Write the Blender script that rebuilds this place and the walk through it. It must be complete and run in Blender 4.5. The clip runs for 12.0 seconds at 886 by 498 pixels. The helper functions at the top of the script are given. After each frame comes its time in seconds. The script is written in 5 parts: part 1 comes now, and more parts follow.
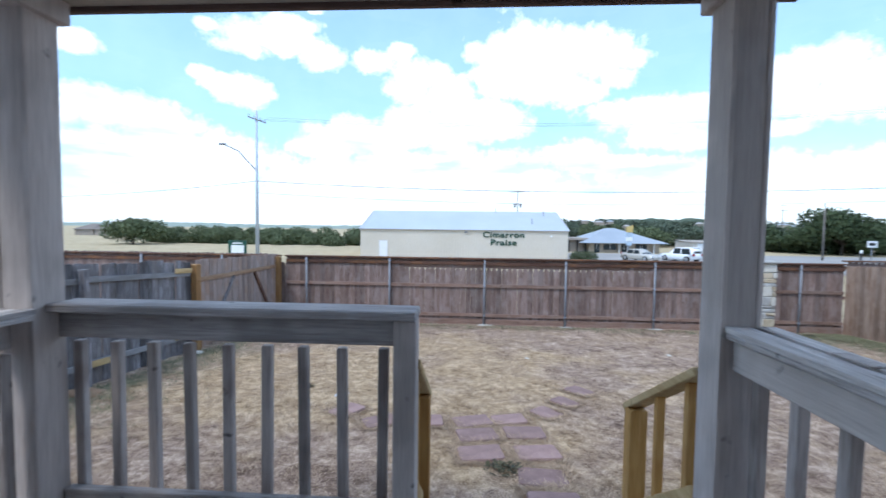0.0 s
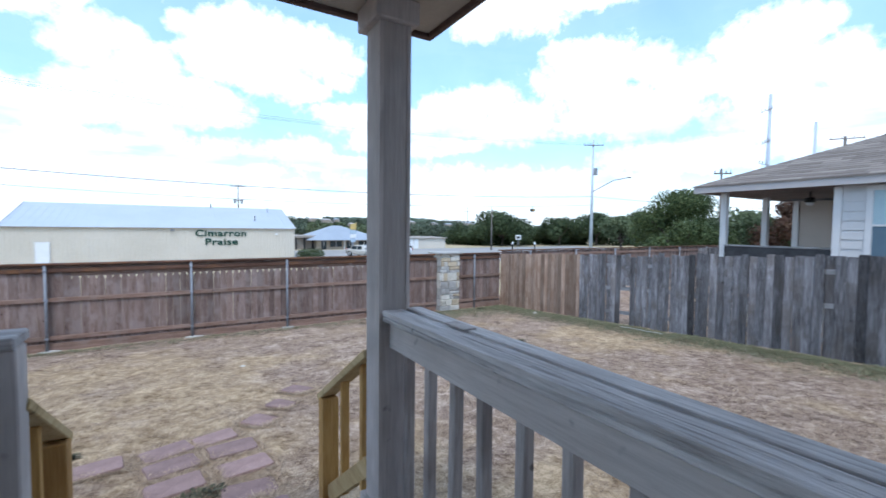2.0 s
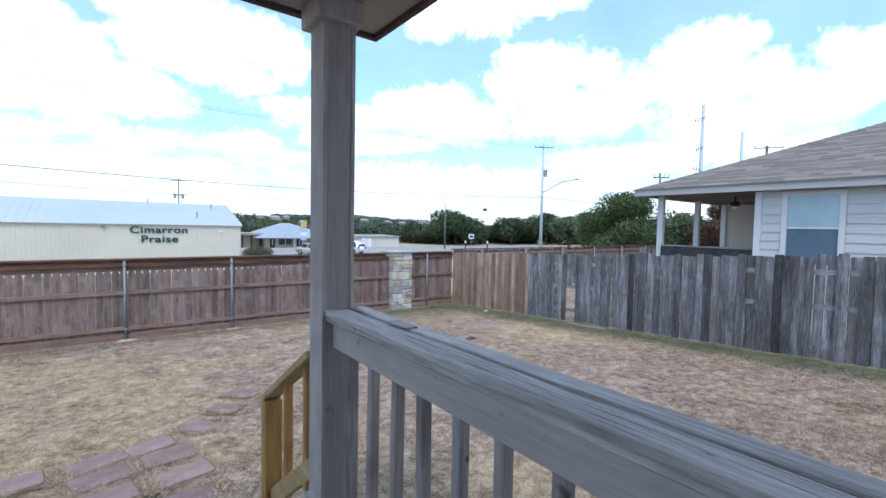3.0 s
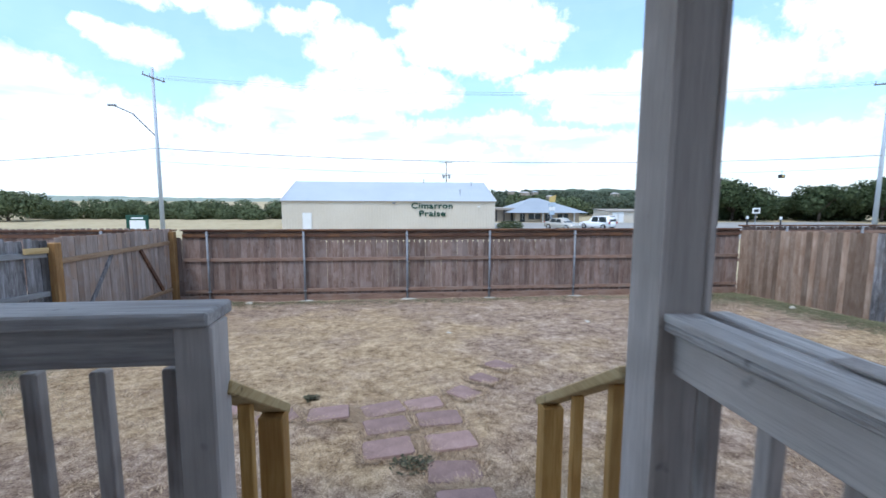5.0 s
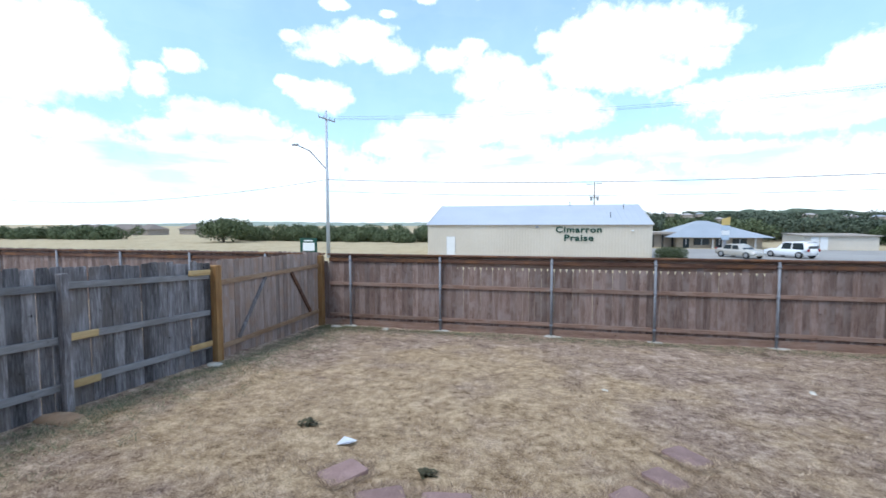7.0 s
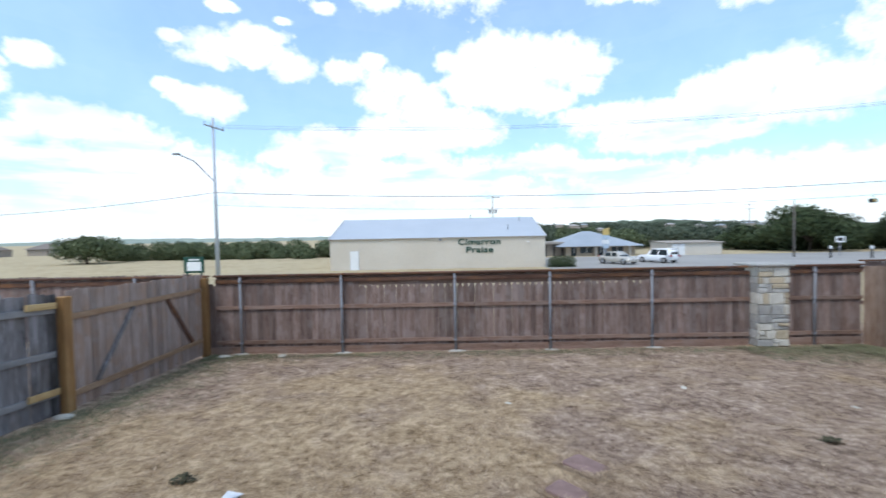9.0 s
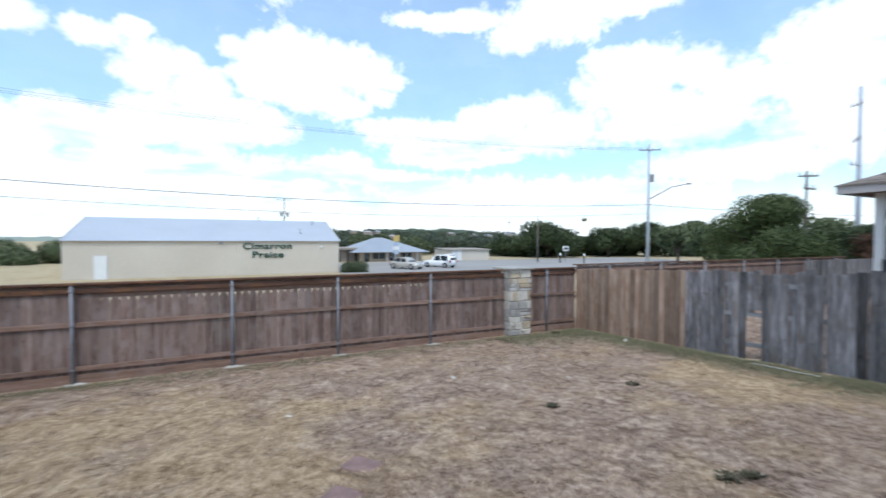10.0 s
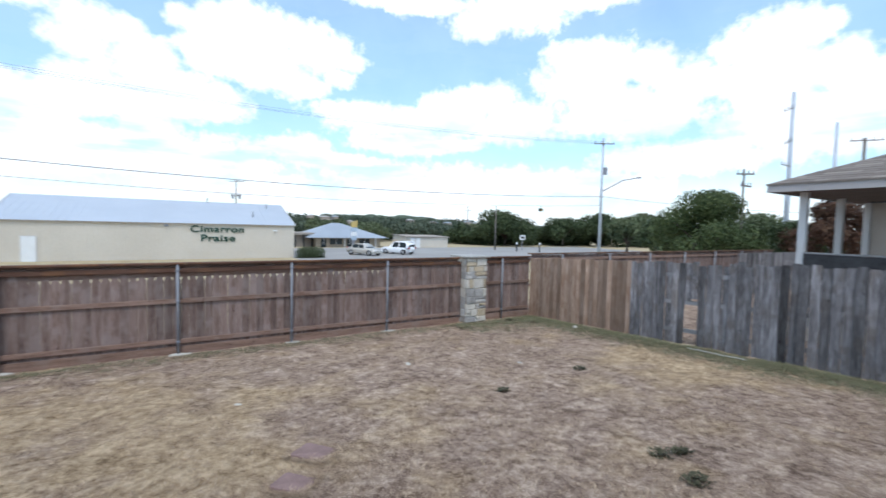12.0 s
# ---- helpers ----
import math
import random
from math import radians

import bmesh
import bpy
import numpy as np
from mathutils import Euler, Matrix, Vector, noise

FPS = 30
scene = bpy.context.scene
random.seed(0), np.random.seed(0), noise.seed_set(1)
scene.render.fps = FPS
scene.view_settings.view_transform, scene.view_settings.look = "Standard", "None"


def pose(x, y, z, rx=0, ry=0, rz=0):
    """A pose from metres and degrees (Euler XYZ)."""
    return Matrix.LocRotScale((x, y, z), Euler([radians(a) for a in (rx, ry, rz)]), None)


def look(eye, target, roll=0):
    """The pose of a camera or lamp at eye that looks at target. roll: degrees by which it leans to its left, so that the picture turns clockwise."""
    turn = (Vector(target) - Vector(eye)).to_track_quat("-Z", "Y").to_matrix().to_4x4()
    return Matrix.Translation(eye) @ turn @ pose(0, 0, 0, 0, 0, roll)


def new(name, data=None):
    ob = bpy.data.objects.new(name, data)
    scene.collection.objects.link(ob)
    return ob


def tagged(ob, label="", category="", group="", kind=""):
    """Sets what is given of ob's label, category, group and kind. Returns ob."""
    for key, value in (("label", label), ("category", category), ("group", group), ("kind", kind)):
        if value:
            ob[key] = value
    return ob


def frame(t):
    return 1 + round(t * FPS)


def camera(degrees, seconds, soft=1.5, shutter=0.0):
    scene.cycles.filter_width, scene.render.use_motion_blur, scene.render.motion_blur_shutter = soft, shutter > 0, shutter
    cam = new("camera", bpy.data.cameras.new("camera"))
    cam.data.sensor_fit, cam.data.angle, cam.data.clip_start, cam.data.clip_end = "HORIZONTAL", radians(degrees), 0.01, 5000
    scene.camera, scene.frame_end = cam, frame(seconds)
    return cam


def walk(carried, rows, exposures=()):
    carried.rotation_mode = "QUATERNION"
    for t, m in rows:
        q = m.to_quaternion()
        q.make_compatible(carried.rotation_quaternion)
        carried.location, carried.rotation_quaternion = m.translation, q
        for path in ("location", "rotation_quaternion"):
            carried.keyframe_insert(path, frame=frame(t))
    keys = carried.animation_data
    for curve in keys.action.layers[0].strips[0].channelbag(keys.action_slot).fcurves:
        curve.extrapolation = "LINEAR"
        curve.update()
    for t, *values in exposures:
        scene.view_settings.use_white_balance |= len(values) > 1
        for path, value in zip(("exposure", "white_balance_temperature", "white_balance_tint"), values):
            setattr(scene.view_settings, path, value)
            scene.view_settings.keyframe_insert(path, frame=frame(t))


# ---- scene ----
cam = camera(91.1, 12.0, soft=1.55, shutter=0.38)
PATH = [
    (0, (0.221, 1.54, 2.675), (0.102, 3.534, 2.577), 0.7),
    (0.5, (0.277, 1.551, 2.678), (0.449, 3.541, 2.594), 0.4),
    (1, (0.336, 1.536, 2.677), (0.873, 3.461, 2.591), 0.4),
    (1.5, (0.39, 1.525, 2.677), (1.212, 3.346, 2.582), 0.1),
    (2, (0.425, 1.5, 2.674), (1.462, 3.207, 2.579), 0.6),
    (2.5, (0.442, 1.464, 2.673), (1.628, 3.072, 2.58), 0.8),
    (3, (0.44, 1.45, 2.682), (1.652, 3.037, 2.584), 1.1),
    (3.5, (0.381, 1.511, 2.67), (1.373, 3.244, 2.558), -0.0),
    (3.7, (0.347, 1.54, 2.663), (1.2, 3.345, 2.529), -0.7),
    (5.3, (0.484, 2.345, 2.616), (0.635, 4.326, 2.387), 0.0),
    (5.5, (0.475, 2.51, 2.631), (0.627, 4.498, 2.479), -1.0),
    (6, (0.498, 2.811, 2.636), (0.508, 4.806, 2.485), -1.3),
    (6.5, (0.449, 3.115, 2.64), (0.231, 5.098, 2.508), 0.2),
    (6.7, (0.458, 3.174, 2.613), (0.116, 5.14, 2.484), 0.5),
    (8.3, (0.381, 3.459, 2.694), (-0.186, 5.376, 2.619), -0.7),
    (8.5, (0.395, 3.482, 2.675), (-0.011, 5.439, 2.6), -0.7),
    (9, (0.482, 3.438, 2.686), (0.467, 5.437, 2.624), -1.1),
    (9.5, (0.548, 3.458, 2.687), (0.976, 5.41, 2.629), -0.6),
    (10, (0.622, 3.417, 2.68), (1.503, 5.212, 2.636), 0.2),
    (10.5, (0.665, 3.348, 2.694), (1.849, 4.958, 2.627), 0.4),
    (11, (0.688, 3.338, 2.679), (1.989, 4.855, 2.595), 1.0),
    (11.5, (0.658, 3.345, 2.685), (1.918, 4.895, 2.586), 1.5),
    (12, (0.642, 3.374, 2.693), (1.688, 5.076, 2.592), 1.4),
]
walk(cam, [(t, look(eye, target, roll)) for t, eye, target, roll in PATH], [(0.0, 0.62, 5950, 10), (2.5, 0.60, 6000, 10), (3.7, 0.60, 6000, 10), (5.5, 0.56, 6250, 10), (6.5, 0.56, 6300, 10), (8.5, 0.38, 6450, 10), (11.0, 0.40, 6550, 10), (12.0, 0.40, 6500, 10)])

# ---------- light ----------
SUN_ELEV, SUN_AZ = 58.0, -146.0      # degrees; azimuth from +y towards +x
sun_data = bpy.data.lights.new("sun", "SUN")
sun_data.energy, sun_data.angle, sun_data.color = 1.2, radians(12), (1.0, 0.96, 0.91)
sun = new("sun", sun_data)
sa, se = radians(SUN_AZ), radians(SUN_ELEV)
sun_way = Vector((math.sin(sa) * math.cos(se), math.cos(sa) * math.cos(se), math.sin(se)))
sun.matrix_world = look(sun_way * 60, (0, 0, 0))

world = bpy.data.worlds.new("sky")
scene.world = world
world.use_nodes = True
wt = world.node_tree
wt.nodes.clear()


def wnode(kind, **values):
    n = wt.nodes.new(kind)
    for k, v in values.items():
        n.inputs[int(k[1:])].default_value = v
    return n


def wmath(op, a, b=None, c=None):
    n = wt.nodes.new("ShaderNodeMath")
    n.operation = op
    for i, v in enumerate((a, b, c)):
        if v is None:
            continue
        if isinstance(v, (int, float)):
            n.inputs[i].default_value = v
        else:
            wt.links.new(v, n.inputs[i])
    return n.outputs[0]


sky_tex = wt.nodes.new("ShaderNodeTexSky")
sky_tex.sky_type, sky_tex.sun_disc = "NISHITA", False
sky_tex.sun_elevation, sky_tex.sun_rotation = se, sa
sky_tex.altitude, sky_tex.air_density, sky_tex.dust_density, sky_tex.ozone_density = 200, 1.0, 0.6, 1.0
way = wt.nodes.new("ShaderNodeTexCoord").outputs["Generated"]
sep = wt.nodes.new("ShaderNodeSeparateXYZ")
wt.links.new(way, sep.inputs[0])
azim = wmath("MULTIPLY", wmath("ARCTAN2", sep.outputs[0], sep.outputs[1]), 57.2958)
elev = wmath("MULTIPLY", wmath("ARCSINE", sep.outputs[2]), 57.2958)
polar = wt.nodes.new("ShaderNodeCombineXYZ")
wt.links.new(azim, polar.inputs[0])
wt.links.new(elev, polar.inputs[1])

# cumulus heaps: azimuth, elevation, half width, half height in degrees
HEAPS_WEST = [(-53.9, 17.9, 4.4, 2.7), (-51.5, 15.4, 3.3, 2.3), (-55.6, 14.6, 3.1, 3.4), (-55.8, 19, 2.3, 1), (-46.5, 15, 1.6, 1.6), (-43.3, 17.4, 2, 1.1),
    (-46.4, 16.4, 1.5, 0.7), (-54.6, 9.7, 4.4, 1.6), (-40.2, 11.7, 6.3, 2), (-41.3, 12.8, 2.2, 0.9), (-45.6, 10.2, 3.1, 1.7), (-36.7, 10.7, 4.8, 2.6),
    (-51, 5.7, 11.7, 3.4), (-42, 6.8, 9.9, 3.8), (-31.8, 7.3, 9.7, 3.4)]
HEAPS_MIDDLE = [(-31.7, 21.7, 1.3, 0.6), (-26.6, 25.5, 1.5, 0.6), (-24.7, 21.4, 5.9, 1.7), (-23.2, 23, 3.5, 1.1), (-27.5, 20, 3.4, 1.1), (-19, 20.4, 2.9, 1.5),
    (-32.2, 16.8, 1.4, 0.8), (-27.9, 15.5, 2.9, 1.8), (-30.2, 16.1, 2.3, 1), (-12.5, 20.2, 2.6, 1.3), (-9.1, 21.4, 1.5, 1), (-6.6, 18.8, 4, 1.9),
    (-8.1, 17.2, 2.9, 1.5), (-3, 16.3, 4.3, 2.6), (-0.2, 13.5, 7.7, 3), (-6.7, 12.4, 7.3, 2.4), (4, 13.9, 3.1, 2), (-13.3, 11.1, 8.1, 2.5)]
HEAPS_CENTRE = [(-18.5, 9.7, 5.1, 1.7), (0.9, 21.5, 2, 1.3), (0.2, 21.9, 1.3, 0.8), (8, 20.7, 5.2, 2.5), (13, 21.7, 4.2, 2.1), (16, 20.6, 2.9, 1.7),
    (18.8, 19.5, 2.5, 1.4), (8, 18, 5.8, 2.3), (13.6, 16.6, 3.6, 1.4), (4, 17.8, 3.4, 1.6), (-3.1, 7.3, 18.2, 3.1), (-16.4, 6.1, 14.4, 2.9),
    (-14.9, 26.8, 1.8, 0.7), (-20, 24.9, 1.1, 0.4)]
HEAPS_NORTH = [(39.8, 26, 8.7, 2.6), (28.3, 26.3, 8.3, 1.2), (48.5, 26.5, 5.7, 1.5), (35.5, 24.1, 3.3, 1.4), (8.6, 21.8, 7.9, 2.4), (15.3, 20.1, 4.8, 2.7),
    (10.7, 17.3, 5, 2.2), (5.1, 19.4, 4.4, 2.3), (17.8, 17.8, 2.5, 1.3), (-3.1, 16.7, 2.3, 2.4), (-2.4, 14, 3.1, 2.5), (1.7, 12.8, 3.8, 2.2),
    (-2.5, 9.9, 3.9, 2.1), (4.5, 12.8, 2.2, 1.7), (19, 14, 4.4, 1.4), (24.3, 13.2, 8.8, 2.1), (33.4, 14.8, 5.8, 2.8), (37.1, 16.3, 4.4, 1.7),
    (40, 13.6, 5.1, 2.8), (12.4, 9.4, 4.3, 1.6), (8.5, 8.4, 2.1, 1.1), (26.4, 10.6, 7.6, 1.5), (34.2, 10.5, 1.9, 0.8), (16.5, 7.9, 8, 1.1)]
HEAPS_EAST = [(47.2, 20.2, 3.2, 2), (51.5, 20.4, 3.5, 1.9), (55.7, 18.9, 4.1, 2), (48.7, 17.6, 5.7, 2.6), (59.8, 16.7, 4.6, 2.8), (53.1, 14.2, 10.4, 3.3),
    (64.1, 19.3, 2.2, 1.9), (68.3, 19.7, 4, 2.6), (71, 19.8, 2.2, 1.7), (67.3, 15.7, 5.3, 3.6), (72.8, 16.1, 3.2, 2.6), (78.6, 17.3, 2.3, 1.8),
    (81.6, 17.2, 2.1, 1.4), (80.4, 14.9, 3.5, 2.9), (76.9, 13.3, 4.8, 3.3), (84.6, 15.5, 1.5, 1.7), (85.3, 13.4, 2.2, 2.9), (71.4, 11.1, 8.7, 3.6),
    (60, 8.5, 9.2, 2), (8.5, 4.4, 16, 2), (29.9, 5.2, 18.1, 2.9), (47.6, 5.2, 11.5, 2.2)]
field = None
for a, e, ra, re in HEAPS_WEST + HEAPS_MIDDLE + HEAPS_CENTRE + HEAPS_NORTH + HEAPS_EAST:
    m = wt.nodes.new("ShaderNodeVectorMath")
    m.operation = "SUBTRACT"
    wt.links.new(polar.outputs[0], m.inputs[0])
    m.inputs[1].default_value = (a, e, 0)
    s = wt.nodes.new("ShaderNodeVectorMath")
    s.operation = "MULTIPLY"
    wt.links.new(m.outputs[0], s.inputs[0])
    s.inputs[1].default_value = (1 / (ra * 1.08), 1 / (re * 1.08), 0)
    ln = wt.nodes.new("ShaderNodeVectorMath")
    ln.operation = "LENGTH"
    wt.links.new(s.outputs[0], ln.inputs[0])
    d = wmath("SUBTRACT", 1.0, ln.outputs["Value"])
    field = d if field is None else wmath("MAXIMUM", field, d)


def wnoise(scale, detail, rough=0.55):
    n = wt.nodes.new("ShaderNodeTexNoise")
    n.inputs["Scale"].default_value, n.inputs["Detail"].default_value, n.inputs["Roughness"].default_value = scale, detail, rough
    wt.links.new(way, n.inputs["Vector"])
    return n.outputs["Fac"]


puff = wmath("MULTIPLY_ADD", wnoise(60.0, 5.0, 0.6), 0.3, wmath("MULTIPLY", wnoise(17.0, 8.0, 0.62), 0.7))
# the rest of the sky carries the same scattered cumulus
broad = wmath("MULTIPLY_ADD", wnoise(3.2, 2.0), 4.0, -2.05)
outside = wmath("MINIMUM", wmath("MAXIMUM", wmath("MULTIPLY_ADD", elev, 0.3, -8.4), wmath("MULTIPLY_ADD", wmath("ABSOLUTE", wmath("SUBTRACT", azim, 15.0)), 0.3, -21.6)), 0.0)
broad = wmath("MULTIPLY_ADD", outside, 1.0, broad)
field = wmath("MAXIMUM", wmath("MAXIMUM", field, -1.0), broad)
# thin bright haze towards the horizon
haze = wt.nodes.new("ShaderNodeMapRange")
haze.interpolation_type = "SMOOTHSTEP"
for i, v in enumerate((0, 0.5, 9.0, 0.8, 0.15)):
    if i:
        haze.inputs[i].default_value = v
wt.links.new(elev, haze.inputs[0])
flat = wt.nodes.new("ShaderNodeMapping")
flat.inputs["Scale"].default_value = (1.0, 1.0, 5.0)
wt.links.new(way, flat.inputs["Vector"])
streak_n = wt.nodes.new("ShaderNodeTexNoise")
streak_n.inputs["Scale"].default_value, streak_n.inputs["Detail"].default_value = 5.0, 4.0
wt.links.new(flat.outputs[0], streak_n.inputs["Vector"])
streak = streak_n.outputs["Fac"]
edge = wmath("MULTIPLY_ADD", puff, 2.6, -1.29)
cover = wmath("ADD", field, edge)
mask = wt.nodes.new("ShaderNodeMapRange")
mask.interpolation_type = "SMOOTHSTEP"
for i, v in enumerate((0, -0.30, 0.42, 0.0, 1.0)):
    if i:
        mask.inputs[i].default_value = v
wt.links.new(cover, mask.inputs[0])
# long pale gaps in the low bank
low = wt.nodes.new("ShaderNodeMapRange")
for i, v in enumerate((0, 9.0, 16.0, 0.72, 0.0)):
    if i:
        low.inputs[i].default_value = v
wt.links.new(elev, low.inputs[0])
gap = wmath("MINIMUM", wmath("MAXIMUM", wmath("MULTIPLY_ADD", streak, 6.0, -2.95), 0.0), 1.0)
bank = wmath("MULTIPLY", mask.outputs[0], wmath("SUBTRACT", 1.0, wmath("MULTIPLY", gap, low.outputs[0])))
veil = wmath("MINIMUM", wmath("MAXIMUM", wmath("MAXIMUM", bank, wmath("MULTIPLY", haze.outputs[0], wmath("MULTIPLY_ADD", gap, -0.5, 1.1))), 0.15), 1.0)
shade = wt.nodes.new("ShaderNodeMix")
shade.data_type = "RGBA"
wt.links.new(wnoise(9.0, 5.0), shade.inputs[0])
shade.inputs[6].default_value = (5.5, 6.3, 7.4, 1)
shade.inputs[7].default_value = (12.4, 13.5, 14.6, 1)
clear = wt.nodes.new("ShaderNodeMix")
clear.data_type, clear.blend_type = "RGBA", "MULTIPLY"
clear.inputs[0].default_value = 1.0
wt.links.new(sky_tex.outputs[0], clear.inputs[6])
deep = wt.nodes.new("ShaderNodeMix")
deep.data_type = "RGBA"
rise = wt.nodes.new("ShaderNodeMapRange")
rise.inputs[1].default_value, rise.inputs[2].default_value = 3.0, 22.0
wt.links.new(elev, rise.inputs[0])
wt.links.new(rise.outputs[0], deep.inputs[0])
deep.inputs[6].default_value = (1.12, 1.42, 1.56, 1)
deep.inputs[7].default_value = (1.66, 2.08, 2.16, 1)
wt.links.new(deep.outputs[2], clear.inputs[7])
mixed = wt.nodes.new("ShaderNodeMix")
mixed.data_type = "RGBA"
wt.links.new(veil, mixed.inputs[0])
wt.links.new(clear.outputs[2], mixed.inputs[6])
wt.links.new(shade.outputs[2], mixed.inputs[7])
back = wt.nodes.new("ShaderNodeBackground")
back.inputs[1].default_value = 0.1
wt.links.new(mixed.outputs[2], back.inputs[0])
wt.links.new(back.outputs[0], wt.nodes.new("ShaderNodeOutputWorld").inputs[0])

# ---------- materials ----------


def material(name, build, rough=0.8, metal=0.0, spec=0.3):
    m = bpy.data.materials.new(name)
    m.use_nodes = True
    nt = m.node_tree
    b = nt.nodes["Principled BSDF"]
    b.inputs["Roughness"].default_value, b.inputs["Metallic"].default_value = rough, metal
    b.inputs["Specular IOR Level"].default_value = spec
    build(nt, b)
    return m


def tex(nt, kind, vec, scale, detail=4.0, rough=0.6, stretch=(1, 1, 1), shift=None):
    mp = nt.nodes.new("ShaderNodeMapping")
    mp.inputs["Scale"].default_value = stretch
    nt.links.new(vec, mp.inputs["Vector"])
    if shift is not None:
        nt.links.new(shift, mp.inputs["Location"])
    n = nt.nodes.new(kind)
    n.inputs["Scale"].default_value = scale
    if kind == "ShaderNodeTexNoise":
        n.inputs["Detail"].default_value, n.inputs["Roughness"].default_value = detail, rough
    nt.links.new(mp.outputs[0], n.inputs["Vector"])
    return n


def ramp(nt, fac, stops):
    r = nt.nodes.new("ShaderNodeValToRGB")
    els = r.color_ramp.elements
    while len(els) < len(stops):
        els.new(0.5)
    for el, (p, c) in zip(els, stops):
        el.position, el.color = p, (*c, 1)
    nt.links.new(fac, r.inputs[0])
    return r.outputs[0]


def mix(nt, fac, a, b, mode="MIX"):
    n = nt.nodes.new("ShaderNodeMix")
    n.data_type, n.blend_type = "RGBA", mode
    for i, v in ((0, fac), (6, a), (7, b)):
        if isinstance(v, (int, float)):
            n.inputs[i].default_value = v
        elif isinstance(v, tuple):
            n.inputs[i].default_value = (*v, 1)
        else:
            nt.links.new(v, n.inputs[i])
    return n.outputs[2]


def bump(nt, b, height, strength, distance):
    n = nt.nodes.new("ShaderNodeBump")
    n.inputs["Strength"].default_value, n.inputs["Distance"].default_value = strength, distance
    nt.links.new(height, n.inputs["Height"])
    nt.links.new(n.outputs[0], b.inputs["Normal"])


def band(nt, v, lo, hi):
    n = nt.nodes.new("ShaderNodeMapRange")
    n.interpolation_type = "SMOOTHSTEP"
    n.inputs[1].default_value, n.inputs[2].default_value = lo, hi
    nt.links.new(v, n.inputs[0])
    return n.outputs[0]


def coords(nt):
    return nt.nodes.new("ShaderNodeTexCoord").outputs["Object"]


def rand_of(nt):
    return nt.nodes.new("ShaderNodeObjectInfo").outputs["Random"]


def wood(name, dark, mid, light, axis=2, stain=None, vary=0.35, rough=0.85, grain=0.006):
    """Board with grain along an axis, knots and weather stains; each board a little different."""
    def build(nt, b):
        vec = coords(nt)
        rnd = rand_of(nt)
        sh = nt.nodes.new("ShaderNodeCombineXYZ")
        mul = nt.nodes.new("ShaderNodeMath")
        mul.operation, mul.inputs[1].default_value = "MULTIPLY", 37.0
        nt.links.new(rnd, mul.inputs[0])
        for i in range(3):
            nt.links.new(mul.outputs[0], sh.inputs[i])
        st = [1, 1, 1]
        st[axis] = 0.06
        fine = tex(nt, "ShaderNodeTexNoise", vec, 90, 5, 0.65, st, sh.outputs[0])
        st[axis] = 0.10
        broad_n = tex(nt, "ShaderNodeTexNoise", vec, 9, 4, 0.6, st, sh.outputs[0])
        blot = tex(nt, "ShaderNodeTexNoise", vec, 2.2, 3, 0.6, (1, 1, 1), sh.outputs[0])
        col = ramp(nt, fine.outputs["Fac"], [(0.36, dark), (0.5, mid), (0.66, light)])
        col = mix(nt, 0.5, col, ramp(nt, broad_n.outputs["Fac"], [(0.36, dark), (0.51, mid), (0.67, light)]))
        knot = tex(nt, "ShaderNodeTexNoise", vec, 11, 2, 0.5, (1, 1, 1), sh.outputs[0])
        col = mix(nt, band(nt, knot.outputs["Fac"], 0.70, 0.78), col, tuple(c * 0.55 for c in dark))
        if stain:
            col = mix(nt, band(nt, blot.outputs["Fac"], 0.48, 0.66), col, mix(nt, 0.55, col, stain))
        tone = ramp(nt, rnd, [(0.0, (1 - vary,) * 3), (0.5, (1.0,) * 3), (1.0, (1 + vary * 0.6, 1 + vary * 0.55, 1 + vary * 0.5))])
        col = mix(nt, 1.0, col, tone, "MULTIPLY")
        nt.links.new(col, b.inputs["Base Color"])
        bump(nt, b, fine.outputs["Fac"], 0.55, grain)
    return material(name, build, rough)


def speckled(name, dark, light, scale=6.0, fine=60.0, rough=0.8, metal=0.0, depth=0.002, spec=0.3, vary=0.0):
    def build(nt, b):
        vec = coords(nt)
        n1 = tex(nt, "ShaderNodeTexNoise", vec, scale, 4)
        n2 = tex(nt, "ShaderNodeTexNoise", vec, fine, 3)
        f = mix(nt, 0.4, n1.outputs["Fac"], n2.outputs["Fac"])
        col = ramp(nt, f, [(0.35, dark), (0.65, light)])
        if vary:
            col = mix(nt, 1.0, col, ramp(nt, rand_of(nt), [(0, (1 - vary,) * 3), (1, (1 + vary,) * 3)]), "MULTIPLY")
        nt.links.new(col, b.inputs["Base Color"])
        bump(nt, b, n2.outputs["Fac"], 0.4, depth)
    return material(name, build, rough, metal, spec)


def leaves(name, dark, mid, light):
    def build(nt, b):
        isl = nt.nodes.new("ShaderNodeNewGeometry").outputs["Random Per Island"]
        n = tex(nt, "ShaderNodeTexNoise", coords(nt), 0.35, 3)
        f = mix(nt, 0.45, isl, n.outputs["Fac"])
        nt.links.new(ramp(nt, f, [(0.15, dark), (0.5, mid), (0.85, light)]), b.inputs["Base Color"])
        b.inputs["Subsurface Weight"].default_value = 0.0
    return material(name, build, 0.7, 0.0, 0.25)


